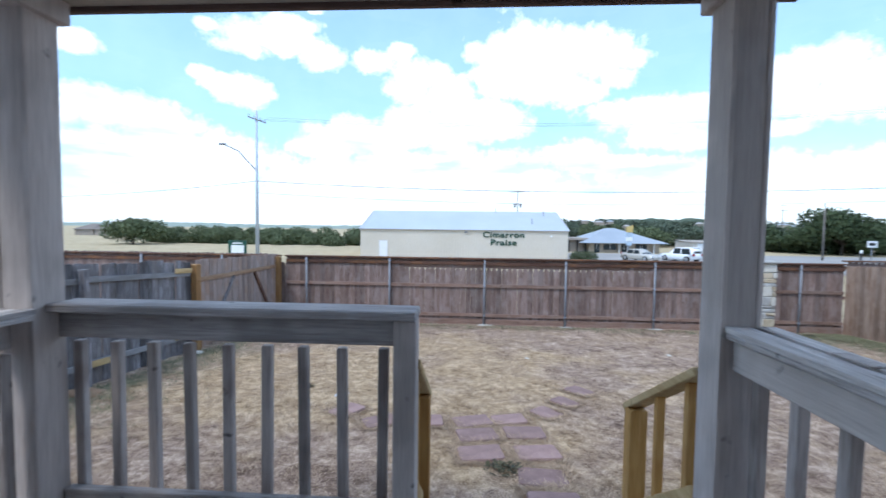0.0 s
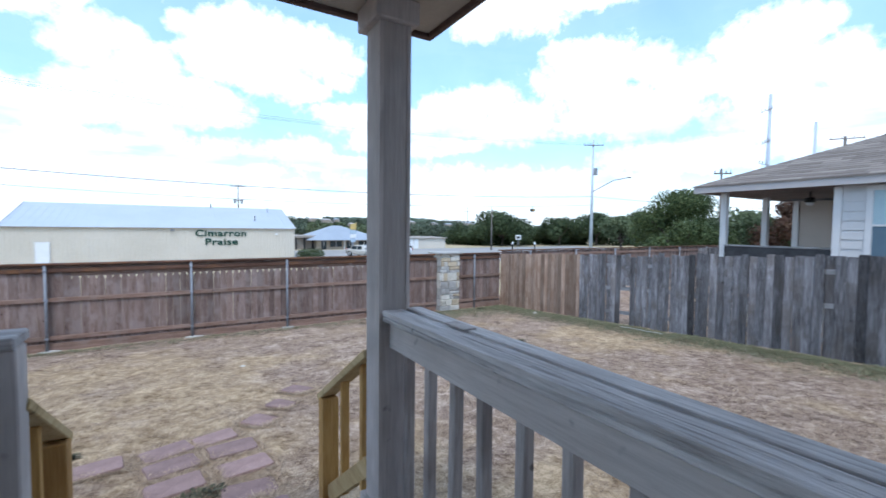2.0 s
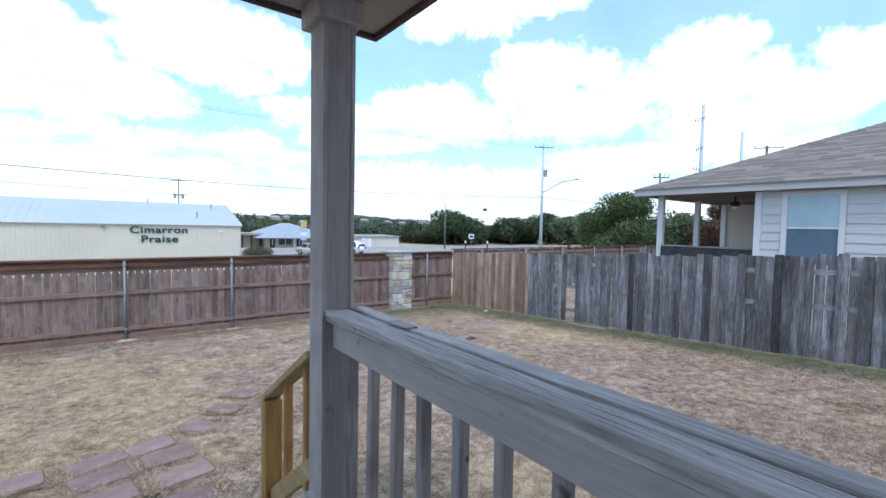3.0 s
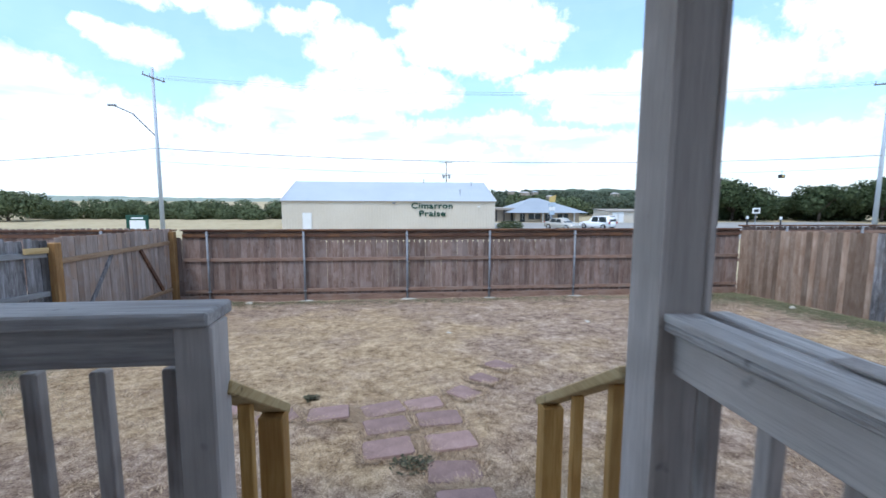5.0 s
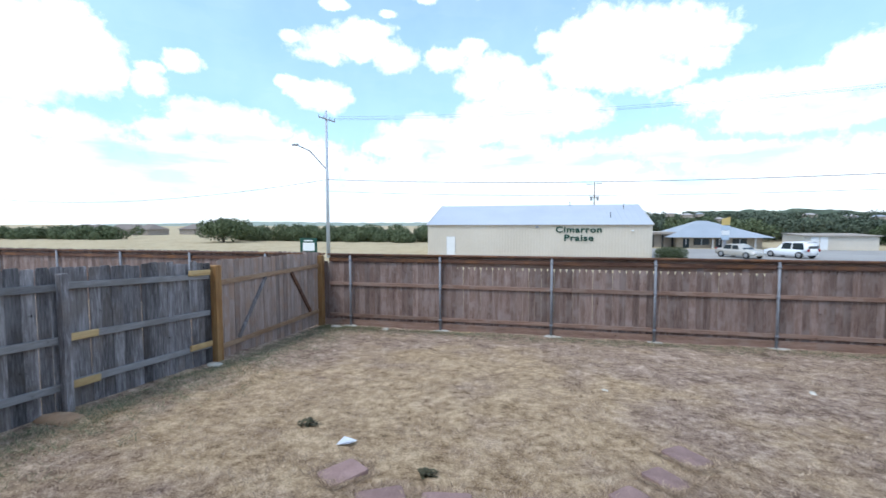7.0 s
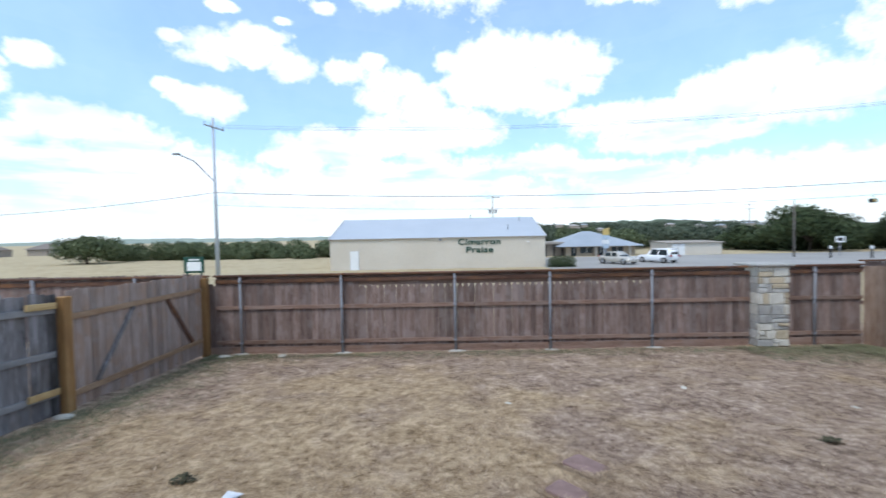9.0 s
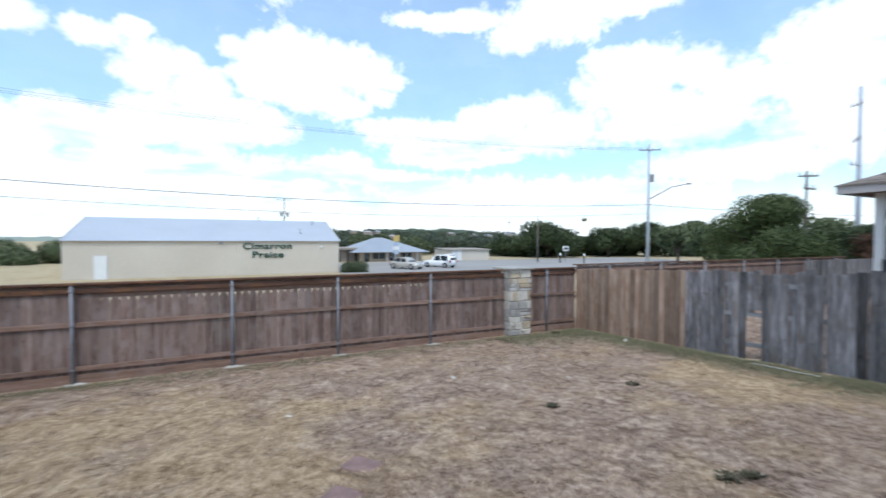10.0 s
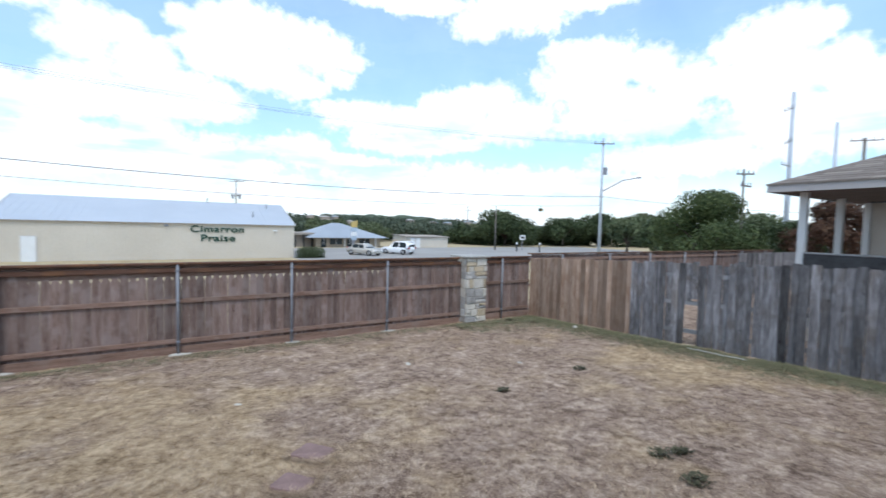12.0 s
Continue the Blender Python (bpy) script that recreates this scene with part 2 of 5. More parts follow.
PORCH = wood("weathered_paint", (0.40, 0.348, 0.32), (0.53, 0.47, 0.436), (0.62, 0.562, 0.525), 2, (0.33, 0.29, 0.262), 0.10)
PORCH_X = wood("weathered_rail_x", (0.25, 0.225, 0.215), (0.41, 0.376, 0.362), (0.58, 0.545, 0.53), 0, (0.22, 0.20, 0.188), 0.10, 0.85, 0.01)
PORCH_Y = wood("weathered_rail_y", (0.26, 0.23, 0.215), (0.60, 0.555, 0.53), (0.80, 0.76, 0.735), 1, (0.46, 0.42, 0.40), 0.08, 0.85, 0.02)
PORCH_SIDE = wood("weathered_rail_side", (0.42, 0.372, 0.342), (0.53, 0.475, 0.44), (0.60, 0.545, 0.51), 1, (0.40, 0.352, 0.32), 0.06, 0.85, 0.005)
BALUSTER = wood("baluster_wood", (0.26, 0.225, 0.205), (0.43, 0.38, 0.352), (0.54, 0.487, 0.458), 2, (0.18, 0.14, 0.128), 0.2)
TREATED = wood("treated_pine", (0.33, 0.175, 0.05), (0.48, 0.275, 0.088), (0.58, 0.37, 0.145), 2, (0.34, 0.165, 0.05), 0.15)
TREATED_Y = wood("treated_pine_rail", (0.37, 0.25, 0.105), (0.52, 0.375, 0.185), (0.60, 0.46, 0.26), 1, (0.38, 0.235, 0.10), 0.1)
CEDAR = wood("brown_cedar", (0.105, 0.064, 0.052), (0.212, 0.147, 0.125), (0.32, 0.25, 0.228), 2, (0.30, 0.245, 0.23), 0.34)
CEDAR_X = wood("brown_cedar_rail", (0.135, 0.078, 0.058), (0.245, 0.155, 0.118), (0.34, 0.24, 0.195), 0, (0.27, 0.205, 0.175), 0.15)
# deeper brown than CEDAR_X, for top rails, cap boards and one brace
CEDAR_DARK = wood("dark_brown_cedar", (0.06, 0.028, 0.02), (0.12, 0.062, 0.042), (0.20, 0.115, 0.085), 0, (0.26, 0.12, 0.05), 0.2)
NEWCEDAR = wood("fresh_cedar", (0.20, 0.125, 0.088), (0.345, 0.24, 0.178), (0.50, 0.385, 0.31), 2, (0.24, 0.145, 0.095), 0.42)
GREYWOOD = wood("grey_cedar", (0.046, 0.043, 0.044), (0.152, 0.147, 0.156), (0.40, 0.395, 0.42), 2, (0.125, 0.106, 0.094), 0.6)
GREYWOOD_Y = wood("grey_cedar_rail", (0.16, 0.16, 0.165), (0.25, 0.25, 0.26), (0.33, 0.33, 0.335), 1, (0.2, 0.19, 0.18), 0.15)
GATEWOOD = wood("gate_cedar", (0.185, 0.135, 0.112), (0.315, 0.25, 0.222), (0.44, 0.375, 0.345), 2, (0.31, 0.195, 0.135), 0.3)
GATE_RAIL = wood("gate_rail_cedar", (0.23, 0.135, 0.08), (0.37, 0.245, 0.155), (0.46, 0.335, 0.235), 1, (0.28, 0.17, 0.1), 0.15)
POSTWOOD = wood("orange_post_cedar", (0.19, 0.095, 0.035), (0.30, 0.165, 0.065), (0.38, 0.24, 0.11), 2, (0.22, 0.12, 0.05), 0.15)
TRIM_BROWN = wood("brown_trim", (0.085, 0.05, 0.04), (0.13, 0.082, 0.066), (0.18, 0.125, 0.105), 0, None, 0.1)
SOFFIT = speckled("soffit_paint", (0.40, 0.35, 0.29), (0.47, 0.42, 0.355), 1.5, 40, 0.75)
STEEL = speckled("galvanised_steel", (0.22, 0.23, 0.255), (0.31, 0.32, 0.35), 14, 90, 0.6, 0.25)
PALE_STONE = speckled("pale_limestone", (0.46, 0.43, 0.37), (0.64, 0.61, 0.55), 5, 45, 0.9, 0, 0.006, 0.2, 0.12)
GREY_STONE = speckled("grey_limestone", (0.30, 0.29, 0.275), (0.52, 0.505, 0.48), 6, 45, 0.9, 0, 0.006, 0.2, 0.25)
TAN_STONE = speckled("tan_limestone", (0.37, 0.30, 0.21), (0.54, 0.46, 0.345), 6, 45, 0.9, 0, 0.006, 0.2, 0.2)
MORTAR = speckled("mortar", (0.42, 0.40, 0.37), (0.52, 0.50, 0.47), 8, 80, 0.95)
PAVER = speckled("red_paver", (0.205, 0.136, 0.125), (0.325, 0.223, 0.207), 5, 70, 0.92, 0, 0.004, 0.2, 0.16)
CONCRETE = speckled("pale_concrete", (0.42, 0.40, 0.36), (0.58, 0.56, 0.52), 6, 60, 0.9)
PAPER = speckled("white_litter", (0.52, 0.56, 0.62), (0.70, 0.73, 0.78), 8, 60, 0.6)
SIDING = speckled("white_siding_paint", (0.51, 0.50, 0.495), (0.57, 0.56, 0.555), 0.8, 40, 0.6)
TRIM_WHITE = speckled("white_trim_paint", (0.60, 0.59, 0.585), (0.66, 0.65, 0.645), 1.0, 40, 0.55)
FASCIA_GREY = speckled("grey_fascia_paint", (0.40, 0.37, 0.365), (0.46, 0.43, 0.42), 1.0, 40, 0.6)
STUCCO = speckled("tan_wall_paint", (0.30, 0.26, 0.225), (0.35, 0.31, 0.27), 1.2, 50, 0.8)
BLACK = speckled("dark_metal", (0.02, 0.02, 0.022), (0.05, 0.05, 0.055), 5, 50, 0.5)
WHITE_METAL = speckled("white_enamel", (0.72, 0.73, 0.74), (0.80, 0.81, 0.82), 2, 30, 0.35, 0.0, 0.0005, 0.5)
ROOF_METAL = speckled("pale_metal_roof", (0.40, 0.445, 0.505), (0.46, 0.505, 0.565), 0.25, 8, 0.5, 0.0, 0.001, 0.5)
HIP_METAL = speckled("blue_grey_metal_roof", (0.28, 0.32, 0.37), (0.36, 0.40, 0.45), 0.25, 8, 0.55, 0.0, 0.001, 0.5)
CREAM_METAL = speckled("cream_metal_wall", (0.57, 0.515, 0.44), (0.64, 0.585, 0.51), 0.25, 5, 0.6, 0.0, 0.001)
GREEN_PAINT = speckled("dark_green_paint", (0.008, 0.05, 0.035), (0.015, 0.075, 0.055), 2, 30, 0.5)
STONE_WALL = speckled("tan_stone_wall", (0.33, 0.27, 0.21), (0.46, 0.39, 0.31), 2.5, 14, 0.9)
ASPHALT = speckled("worn_asphalt", (0.27, 0.26, 0.25), (0.36, 0.35, 0.335), 0.12, 3.0, 0.9)
RUBBER = speckled("tyre_rubber", (0.015, 0.015, 0.015), (0.03, 0.03, 0.03), 5, 40, 0.8)
ALLOY = speckled("alloy_rim", (0.45, 0.45, 0.46), (0.55, 0.55, 0.56), 5, 40, 0.35, 0.8)
CAR_SILVER = speckled("champagne_car_paint", (0.50, 0.47, 0.42), (0.56, 0.53, 0.48), 0.6, 6, 0.25, 0.35, 0.0002, 0.5)
CAR_WHITE = speckled("white_car_paint", (0.74, 0.75, 0.77), (0.80, 0.81, 0.83), 0.6, 6, 0.22, 0.0, 0.0002, 0.6)
LAMP_RED = speckled("red_lens", (0.25, 0.01, 0.01), (0.35, 0.02, 0.02), 5, 40, 0.2)
LAMP_CLEAR = speckled("clear_lens", (0.65, 0.66, 0.68), (0.75, 0.76, 0.78), 5, 40, 0.15)
POLE_WOOD = wood("pole_timber", (0.10, 0.085, 0.075), (0.17, 0.15, 0.135), (0.24, 0.215, 0.20), 2, None, 0.1)
# grey steel made bluer and paler, with the haze over far poles painted in
POLE_GREY = speckled("hazed_pole_steel", (0.42, 0.47, 0.54), (0.52, 0.57, 0.64), 0.6, 20, 0.6, 0.1)
# dark cable lightened in colour to carry the distance haze
WIRE = speckled("hazed_cable", (0.17, 0.18, 0.20), (0.24, 0.25, 0.27), 1, 10, 0.6)
YELLOW_SIGN = speckled("yellow_sign_face", (0.50, 0.36, 0.12), (0.58, 0.43, 0.17), 1, 10, 0.5)
BLUE_SIGN = speckled("pale_blue_sign_face", (0.38, 0.47, 0.58), (0.48, 0.57, 0.66), 1, 10, 0.5)
BARK = speckled("bark", (0.07, 0.055, 0.045), (0.13, 0.105, 0.085), 3, 30, 0.95, 0, 0.02)
LEAF_DARK = leaves("dark_oak_leaves", (0.026, 0.040, 0.018), (0.05, 0.072, 0.031), (0.082, 0.108, 0.048))
LEAF_LIGHT = leaves("fresh_leaves", (0.026, 0.044, 0.016), (0.06, 0.088, 0.032), (0.125, 0.155, 0.06))
LEAF_HEDGE = leaves("brush_leaves", (0.05, 0.068, 0.032), (0.095, 0.122, 0.06), (0.145, 0.172, 0.09))
# distance haze is painted into these greyed, lifted leaf colours
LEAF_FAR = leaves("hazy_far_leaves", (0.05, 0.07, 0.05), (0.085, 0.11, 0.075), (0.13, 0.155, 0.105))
PATIO_WALL = speckled("warm_patio_wall_paint", (0.47, 0.42, 0.37), (0.53, 0.48, 0.43), 1.2, 50, 0.8)
# brown boards, with the shadow of the patio recess darkened into the colour
PATIO_CEILING = wood("shaded_brown_ceiling_boards", (0.10, 0.07, 0.055), (0.16, 0.12, 0.098), (0.21, 0.165, 0.14), 1)
LEAF_RED = leaves("reddish_leaves", (0.04, 0.02, 0.014), (0.085, 0.042, 0.026), (0.12, 0.07, 0.04))
STRAW = leaves("dry_grass_blades", (0.105, 0.068, 0.046), (0.36, 0.258, 0.175), (0.72, 0.57, 0.415))
GREEN_GRASS = leaves("green_grass_blades", (0.07, 0.075, 0.042), (0.15, 0.152, 0.085), (0.28, 0.268, 0.165))
WEED = leaves("weed_leaves", (0.03, 0.032, 0.02), (0.068, 0.064, 0.036), (0.13, 0.118, 0.068))


def glass_build(tint):
    def build(nt, b):
        b.inputs["Base Color"].default_value = (*tint, 1)
    return build


GLASS_DARK = material("dark_window_glass", glass_build((0.02, 0.03, 0.035)), 0.05, 0.0, 0.6)
SCREEN = speckled("blue_grey_insect_screen", (0.085, 0.135, 0.18), (0.115, 0.17, 0.215), 3, 200, 0.6)
# pale blind tinted blue: the pane's sky reflection is painted into it
BLIND = speckled("blind_and_sky_reflection", (0.33, 0.45, 0.50), (0.42, 0.54, 0.58), 2, 40, 0.25, 0.0, 0.001, 0.6)


def shingle_build(nt, b):
    vec = coords(nt)
    n1 = tex(nt, "ShaderNodeTexNoise", vec, 1.1, 4, 0.6, (1, 1, 1))
    n2 = tex(nt, "ShaderNodeTexNoise", vec, 30, 3)
    isl = nt.nodes.new("ShaderNodeNewGeometry").outputs["Random Per Island"]
    f = mix(nt, 0.5, mix(nt, 0.4, n1.outputs["Fac"], n2.outputs["Fac"]), isl)
    nt.links.new(ramp(nt, f, [(0.25, (0.15, 0.125, 0.11)), (0.5, (0.20, 0.17, 0.15)), (0.78, (0.27, 0.235, 0.205))]), b.inputs["Base Color"])
    bump(nt, b, n2.outputs["Fac"], 0.5, 0.004)


SHINGLE = material("brown_shingles", shingle_build, 0.95)


def ground_build(nt, b):
    vec = coords(nt)
    big = tex(nt, "ShaderNodeTexNoise", vec, 0.22, 3).outputs["Fac"]
    mid = tex(nt, "ShaderNodeTexNoise", vec, 0.9, 4, 0.6).outputs["Fac"]
    clump = tex(nt, "ShaderNodeTexNoise", vec, 2.6, 4, 0.6).outputs["Fac"]
    tuft = tex(nt, "ShaderNodeTexNoise", vec, 8.5, 6, 0.72).outputs["Fac"]
    fine = tex(nt, "ShaderNodeTexNoise", vec, 55, 6, 0.85).outputs["Fac"]
    mottle = mix(nt, 0.46, mix(nt, 0.32, tuft, clump), fine)
    thatch = ramp(nt, mottle, [(0.42, (0.098, 0.064, 0.047)), (0.47, (0.258, 0.18, 0.137)), (0.52, (0.425, 0.315, 0.246)), (0.575, (0.685, 0.545, 0.425))])
    gold = ramp(nt, mottle, [(0.41, (0.13, 0.084, 0.048)), (0.485, (0.41, 0.29, 0.176)), (0.57, (0.70, 0.54, 0.36))])
    sepn = nt.nodes.new("ShaderNodeSeparateXYZ")
    nt.links.new(vec, sepn.inputs[0])
    # straw still stands thick and golden in a few broad patches of the yard
    worn = mid
    for (px, py), reach, gain in (((-0.6, 8.8), 4.6, 0.27), ((-3.6, 7.6), 2.6, 0.14), ((8.6, 7.4), 2.6, 0.28), ((2.6, 3.4), 2.4, 0.20), ((1.2, 5.6), 1.8, 0.12)):
        away = nt.nodes.new("ShaderNodeVectorMath")
        away.operation = "DISTANCE"
        nt.links.new(vec, away.inputs[0])
        away.inputs[1].default_value = (px, py, 0.35)
        near = band(nt, away.outputs["Value"], reach, reach * 0.25)
        f = nt.nodes.new("ShaderNodeMath")
        f.operation = "MULTIPLY_ADD"
        nt.links.new(near, f.inputs[0])
        f.inputs[1].default_value = gain
        nt.links.new(worn, f.inputs[2])
        worn = f.outputs[0]
    col = mix(nt, band(nt, worn, 0.50, 0.76), thatch, gold)
    # bare earth shows here and there
    bare = tex(nt, "ShaderNodeTexNoise", vec, 1.7, 5, 0.7).outputs["Fac"]
    col = mix(nt, band(nt, bare, 0.60, 0.70), col, mix(nt, 0.55, col, (0.20, 0.135, 0.105)))
    meadow = ramp(nt, mix(nt, 0.6, big, mid), [(0.35, (0.36, 0.29, 0.18)), (0.55, (0.47, 0.39, 0.255)), (0.7, (0.42, 0.37, 0.23))])
    col = mix(nt, band(nt, sepn.outputs[1], 14.0, 20.0), col, meadow)
    nt.links.new(col, b.inputs["Base Color"])
    bump(nt, b, mix(nt, 0.5, tuft, fine), 1.0, 0.045)


GROUND = material("dry_lawn", ground_build, 0.95, 0.0, 0.1)


def hill_build(nt, b):
    vec = coords(nt)
    n1 = tex(nt, "ShaderNodeTexNoise", vec, 0.03, 4).outputs["Fac"]
    n2 = tex(nt, "ShaderNodeTexNoise", vec, 0.3, 4).outputs["Fac"]
    nt.links.new(ramp(nt, mix(nt, 0.5, n1, n2), [(0.35, (0.05, 0.07, 0.05)), (0.55, (0.09, 0.115, 0.08)), (0.7, (0.16, 0.18, 0.13))]), b.inputs["Base Color"])


HILL = material("wooded_hill", hill_build, 0.95, 0.0, 0.1)
# pale because the haze over the horizon is put into the colour
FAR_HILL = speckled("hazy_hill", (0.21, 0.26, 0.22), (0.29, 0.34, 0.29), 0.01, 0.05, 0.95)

# ---------- building blocks ----------
LOC = {}


class Shape:
    """Vertices and faces of one mesh, in world metres."""

    def __init__(self):
        self.v, self.f = [], []

    def add(self, vs, fs):
        o = len(self.v)
        self.v += [tuple(p) for p in vs]
        self.f += [tuple(i + o for i in f) for f in fs]
        return self

    def box(self, a, b, bevel=0.0, m=None):
        a, b = [min(p, q) for p, q in zip(a, b)], [max(p, q) for p, q in zip(a, b)]
        e = min(bevel, *[(q - p) * 0.45 for p, q in zip(a, b)]) if bevel else 0
        if not e:
            vs = [(x, y, z) for x in (a[0], b[0]) for y in (a[1], b[1]) for z in (a[2], b[2])]
            fs = [(0, 1, 3, 2), (4, 6, 7, 5), (0, 4, 5, 1), (2, 3, 7, 6), (0, 2, 6, 4), (1, 5, 7, 3)]
        else:
            vs, fs = [], []
            key = {}
            for c in range(8):
                s = ((c >> 2) & 1, (c >> 1) & 1, c & 1)
                for ax in range(3):
                    p = [(b[i] - e if s[i] else a[i] + e) for i in range(3)]
                    p[ax] = b[ax] if s[ax] else a[ax]
                    key[s, ax] = len(vs)
                    vs.append(tuple(p))
            for ax in range(3):
                u, w = (ax + 1) % 3, (ax + 2) % 3
                for side in (0, 1):
                    ring = []
                    for cu, cw in ((0, 0), (1, 0), (1, 1), (0, 1)):
                        s = [0, 0, 0]
                        s[ax], s[u], s[w] = side, cu, cw
                        ring.append(key[tuple(s), ax])
                    fs.append(tuple(ring if side else ring[::-1]))
                for cu in (0, 1):
                    for cw in (0, 1):
                        s0, s1 = [0, 0, 0], [0, 0, 0]
                        s0[u], s0[w], s1[u], s1[w] = cu, cw, cu, cw
                        s1[ax] = 1
                        q = [key[tuple(s0), u], key[tuple(s1), u], key[tuple(s1), w], key[tuple(s0), w]]
                        fs.append(tuple(q if cu == cw else q[::-1]))
            for c in range(8):
                s = ((c >> 2) & 1, (c >> 1) & 1, c & 1)
                q = [key[s, 0], key[s, 1], key[s, 2]]
                fs.append(tuple(q if sum(s) % 2 else q[::-1]))
        if m is not None:
            vs = [m @ Vector(p) for p in vs]
        return self.add(vs, fs)

    def tube(self, p, q, r0, r1=None, n=10, cap=True):
        p, q = Vector(p), Vector(q)
        r1 = r0 if r1 is None else r1
        d = (q - p).normalized()
        u = d.cross(Vector((0, 0, 1)) if abs(d.z) < 0.9 else Vector((1, 0, 0))).normalized()
        w = d.cross(u)
        vs = []
        for c, r in ((p, r0), (q, r1)):
            vs += [c + (u * math.cos(2 * math.pi * i / n) + w * math.sin(2 * math.pi * i / n)) * r for i in range(n)]
        fs = [(i, (i + 1) % n, n + (i + 1) % n, n + i) for i in range(n)]
        if cap:
            fs += [tuple(range(n))[::-1], tuple(range(n, 2 * n))]
        return self.add(vs, fs)

    def beam(self, p, q, width, height, up=(0, 0, 1), bevel=0.0):
        """A squared timber from p to q."""
        p, q = Vector(p), Vector(q)
        d = (q - p)
        x = d.normalized()
        y = Vector(up).cross(x).normalized()
        z = x.cross(y)
        m = Matrix((x, y, z)).transposed().to_4x4()
        m.translation = p
        return self.box((0, -width / 2, -height / 2), (d.length, width / 2, height / 2), bevel, m)

    def sheet(self, *ps):
        return self.add(ps, [tuple(range(len(ps)))])

    def mesh(self, name, mat, origin=(0, 0, 0), smooth=False):
        me = bpy.data.meshes.new(name)
        o = Vector(origin)
        me.from_pydata([Vector(p) - o for p in self.v], [], self.f)
        if mat:
            me.materials.append(mat)
        if smooth:
            me.polygons.foreach_set("use_smooth", [True] * len(me.polygons))
        me.update()
        return me


def thing(name, at, label, category, group="", kind=""):
    ob = new(name)
    ob.empty_display_size = 0.1
    ob.location = at
    LOC[ob] = Vector(at)
    return tagged(ob, label, category, group, kind)


def solid(name, shape, mat, at, label, category="", group="", kind="", smooth=False):
    """A thing of one mesh."""
    ob = new(name, shape.mesh(name, mat, at, smooth))
    ob.location = at
    LOC[ob] = Vector(at)
    return tagged(ob, label, category, group, kind)


def part(name, shape, mat, parent, label="", smooth=False):
    ob = new(name, shape.mesh(name, mat, LOC[parent], smooth))
    ob.parent = parent
    LOC[ob] = LOC[parent]
    return tagged(ob, label)


def piece(name, me, parent, at, turn=(0, 0, 0), size=(1, 1, 1)):
    ob = new(name, me)
    ob.parent = parent
    ob.location = Vector(at) - LOC[parent]
    ob.rotation_euler = [radians(a) for a in turn]
    ob.scale = size
    return ob


def dog_ear(name, width, thick, height, mat, ew=0.028, eh=0.028):
    """A fence picket with clipped top corners, its foot at the origin, facing -y."""
    w, t, h = width / 2, thick / 2, height
    prof = [(-w, 0), (w, 0), (w, h - eh), (w - ew, h), (-w + ew, h), (-w, h - eh)]
    s = Shape()
    n = len(prof)
    vs = [(x, -t, z) for x, z in prof] + [(x, t, z) for x, z in prof]
    fs = [tuple(range(n)), tuple(range(2 * n - 1, n - 1, -1))] + [(i + n, (i + 1) % n + n, (i + 1) % n, i) for i in range(n)]
    s.add(vs, fs)
    return s.mesh(name, mat)


def slope(x):
    return float(np.interp(x, [-12, -5, -1, 3, 10, 14], [0.058, 0.060, 0.067, 0.068, 0.053, 0.05]))


def ground_z(x, y, rough=True):
    """Height of the yard and of the low land behind it."""
    yy = max(y, -4.0)
    z = slope(x) * (13.5 - yy) if y < 13.5 else -0.95 * (lambda t: t * t * (3 - 2 * t))(min((y - 13.5) / 9.0, 1.0))
    if rough:
        z += 0.022 * noise.noise((x * 1.3, y * 1.3, 0.0)) + 0.018 * noise.noise((x * 3.7, y * 3.7, 3.0)) - 0.008
    return z

# ---------- ground ----------


def steps_of(lo, hi, fine, far):
    mid = list(np.arange(lo, hi, fine))
    grow, up, down = fine, [hi], [lo]
    while up[-1] < far:
        grow *= 1.32
        up.append(up[-1] + grow)
        down.append(down[-1] - grow)
    return down[:0:-1] + mid + up


gx, gy = steps_of(-6.0, 11.0, 0.13, 3500), steps_of(-2.0, 15.0, 0.13, 3500)
gs = Shape()
gs.v = [(x, y, ground_z(x, y, -8 < x < 14 and -6 < y < 16)) for y in gy for x in gx]
gn = len(gx)
gs.f = [(j * gn + i, j * gn + i + 1, (j + 1) * gn + i + 1, (j + 1) * gn + i) for j in range(len(gy) - 1) for i in range(gn - 1)]
solid("ground", gs, GROUND, (0, 0, 0), "dry straw-coloured lawn running out to open fields", "ground", kind="structure", smooth=True)

lot = Shape()
lot.box((11.2, 40, -1.1), (75, 69, -0.925))
solid("road", lot, ASPHALT, (40, 55, -0.95), "worn pale asphalt car park beside the road", "car park", kind="structure")

# stepping stones: place, size and turn
PAVERS = [(-1.22, 6.60, .36, .30, 55), (-.75, 6.30, .38, .30, 30), (-.25, 6.34, .40, .30, 6), (.29, 6.41, .42, .30, 18), (.71, 6.50, .38, .28, 14),
    (.34, 6.02, .42, .31, 14), (.84, 6.10, .42, .30, 6), (1.19, 6.76, .34, .30, -45), (1.50, 7.16, .32, .26, -46), (1.82, 7.64, .40, .30, -50),
    (.90, 5.64, .42, .29, 8), (.36, 5.58, .42, .30, 8), (.88, 5.20, .42, .30, -2), (.92, 4.80, .42, .30, 3)]

# dry tufts lying over the lawn
rng = np.random.default_rng(5)


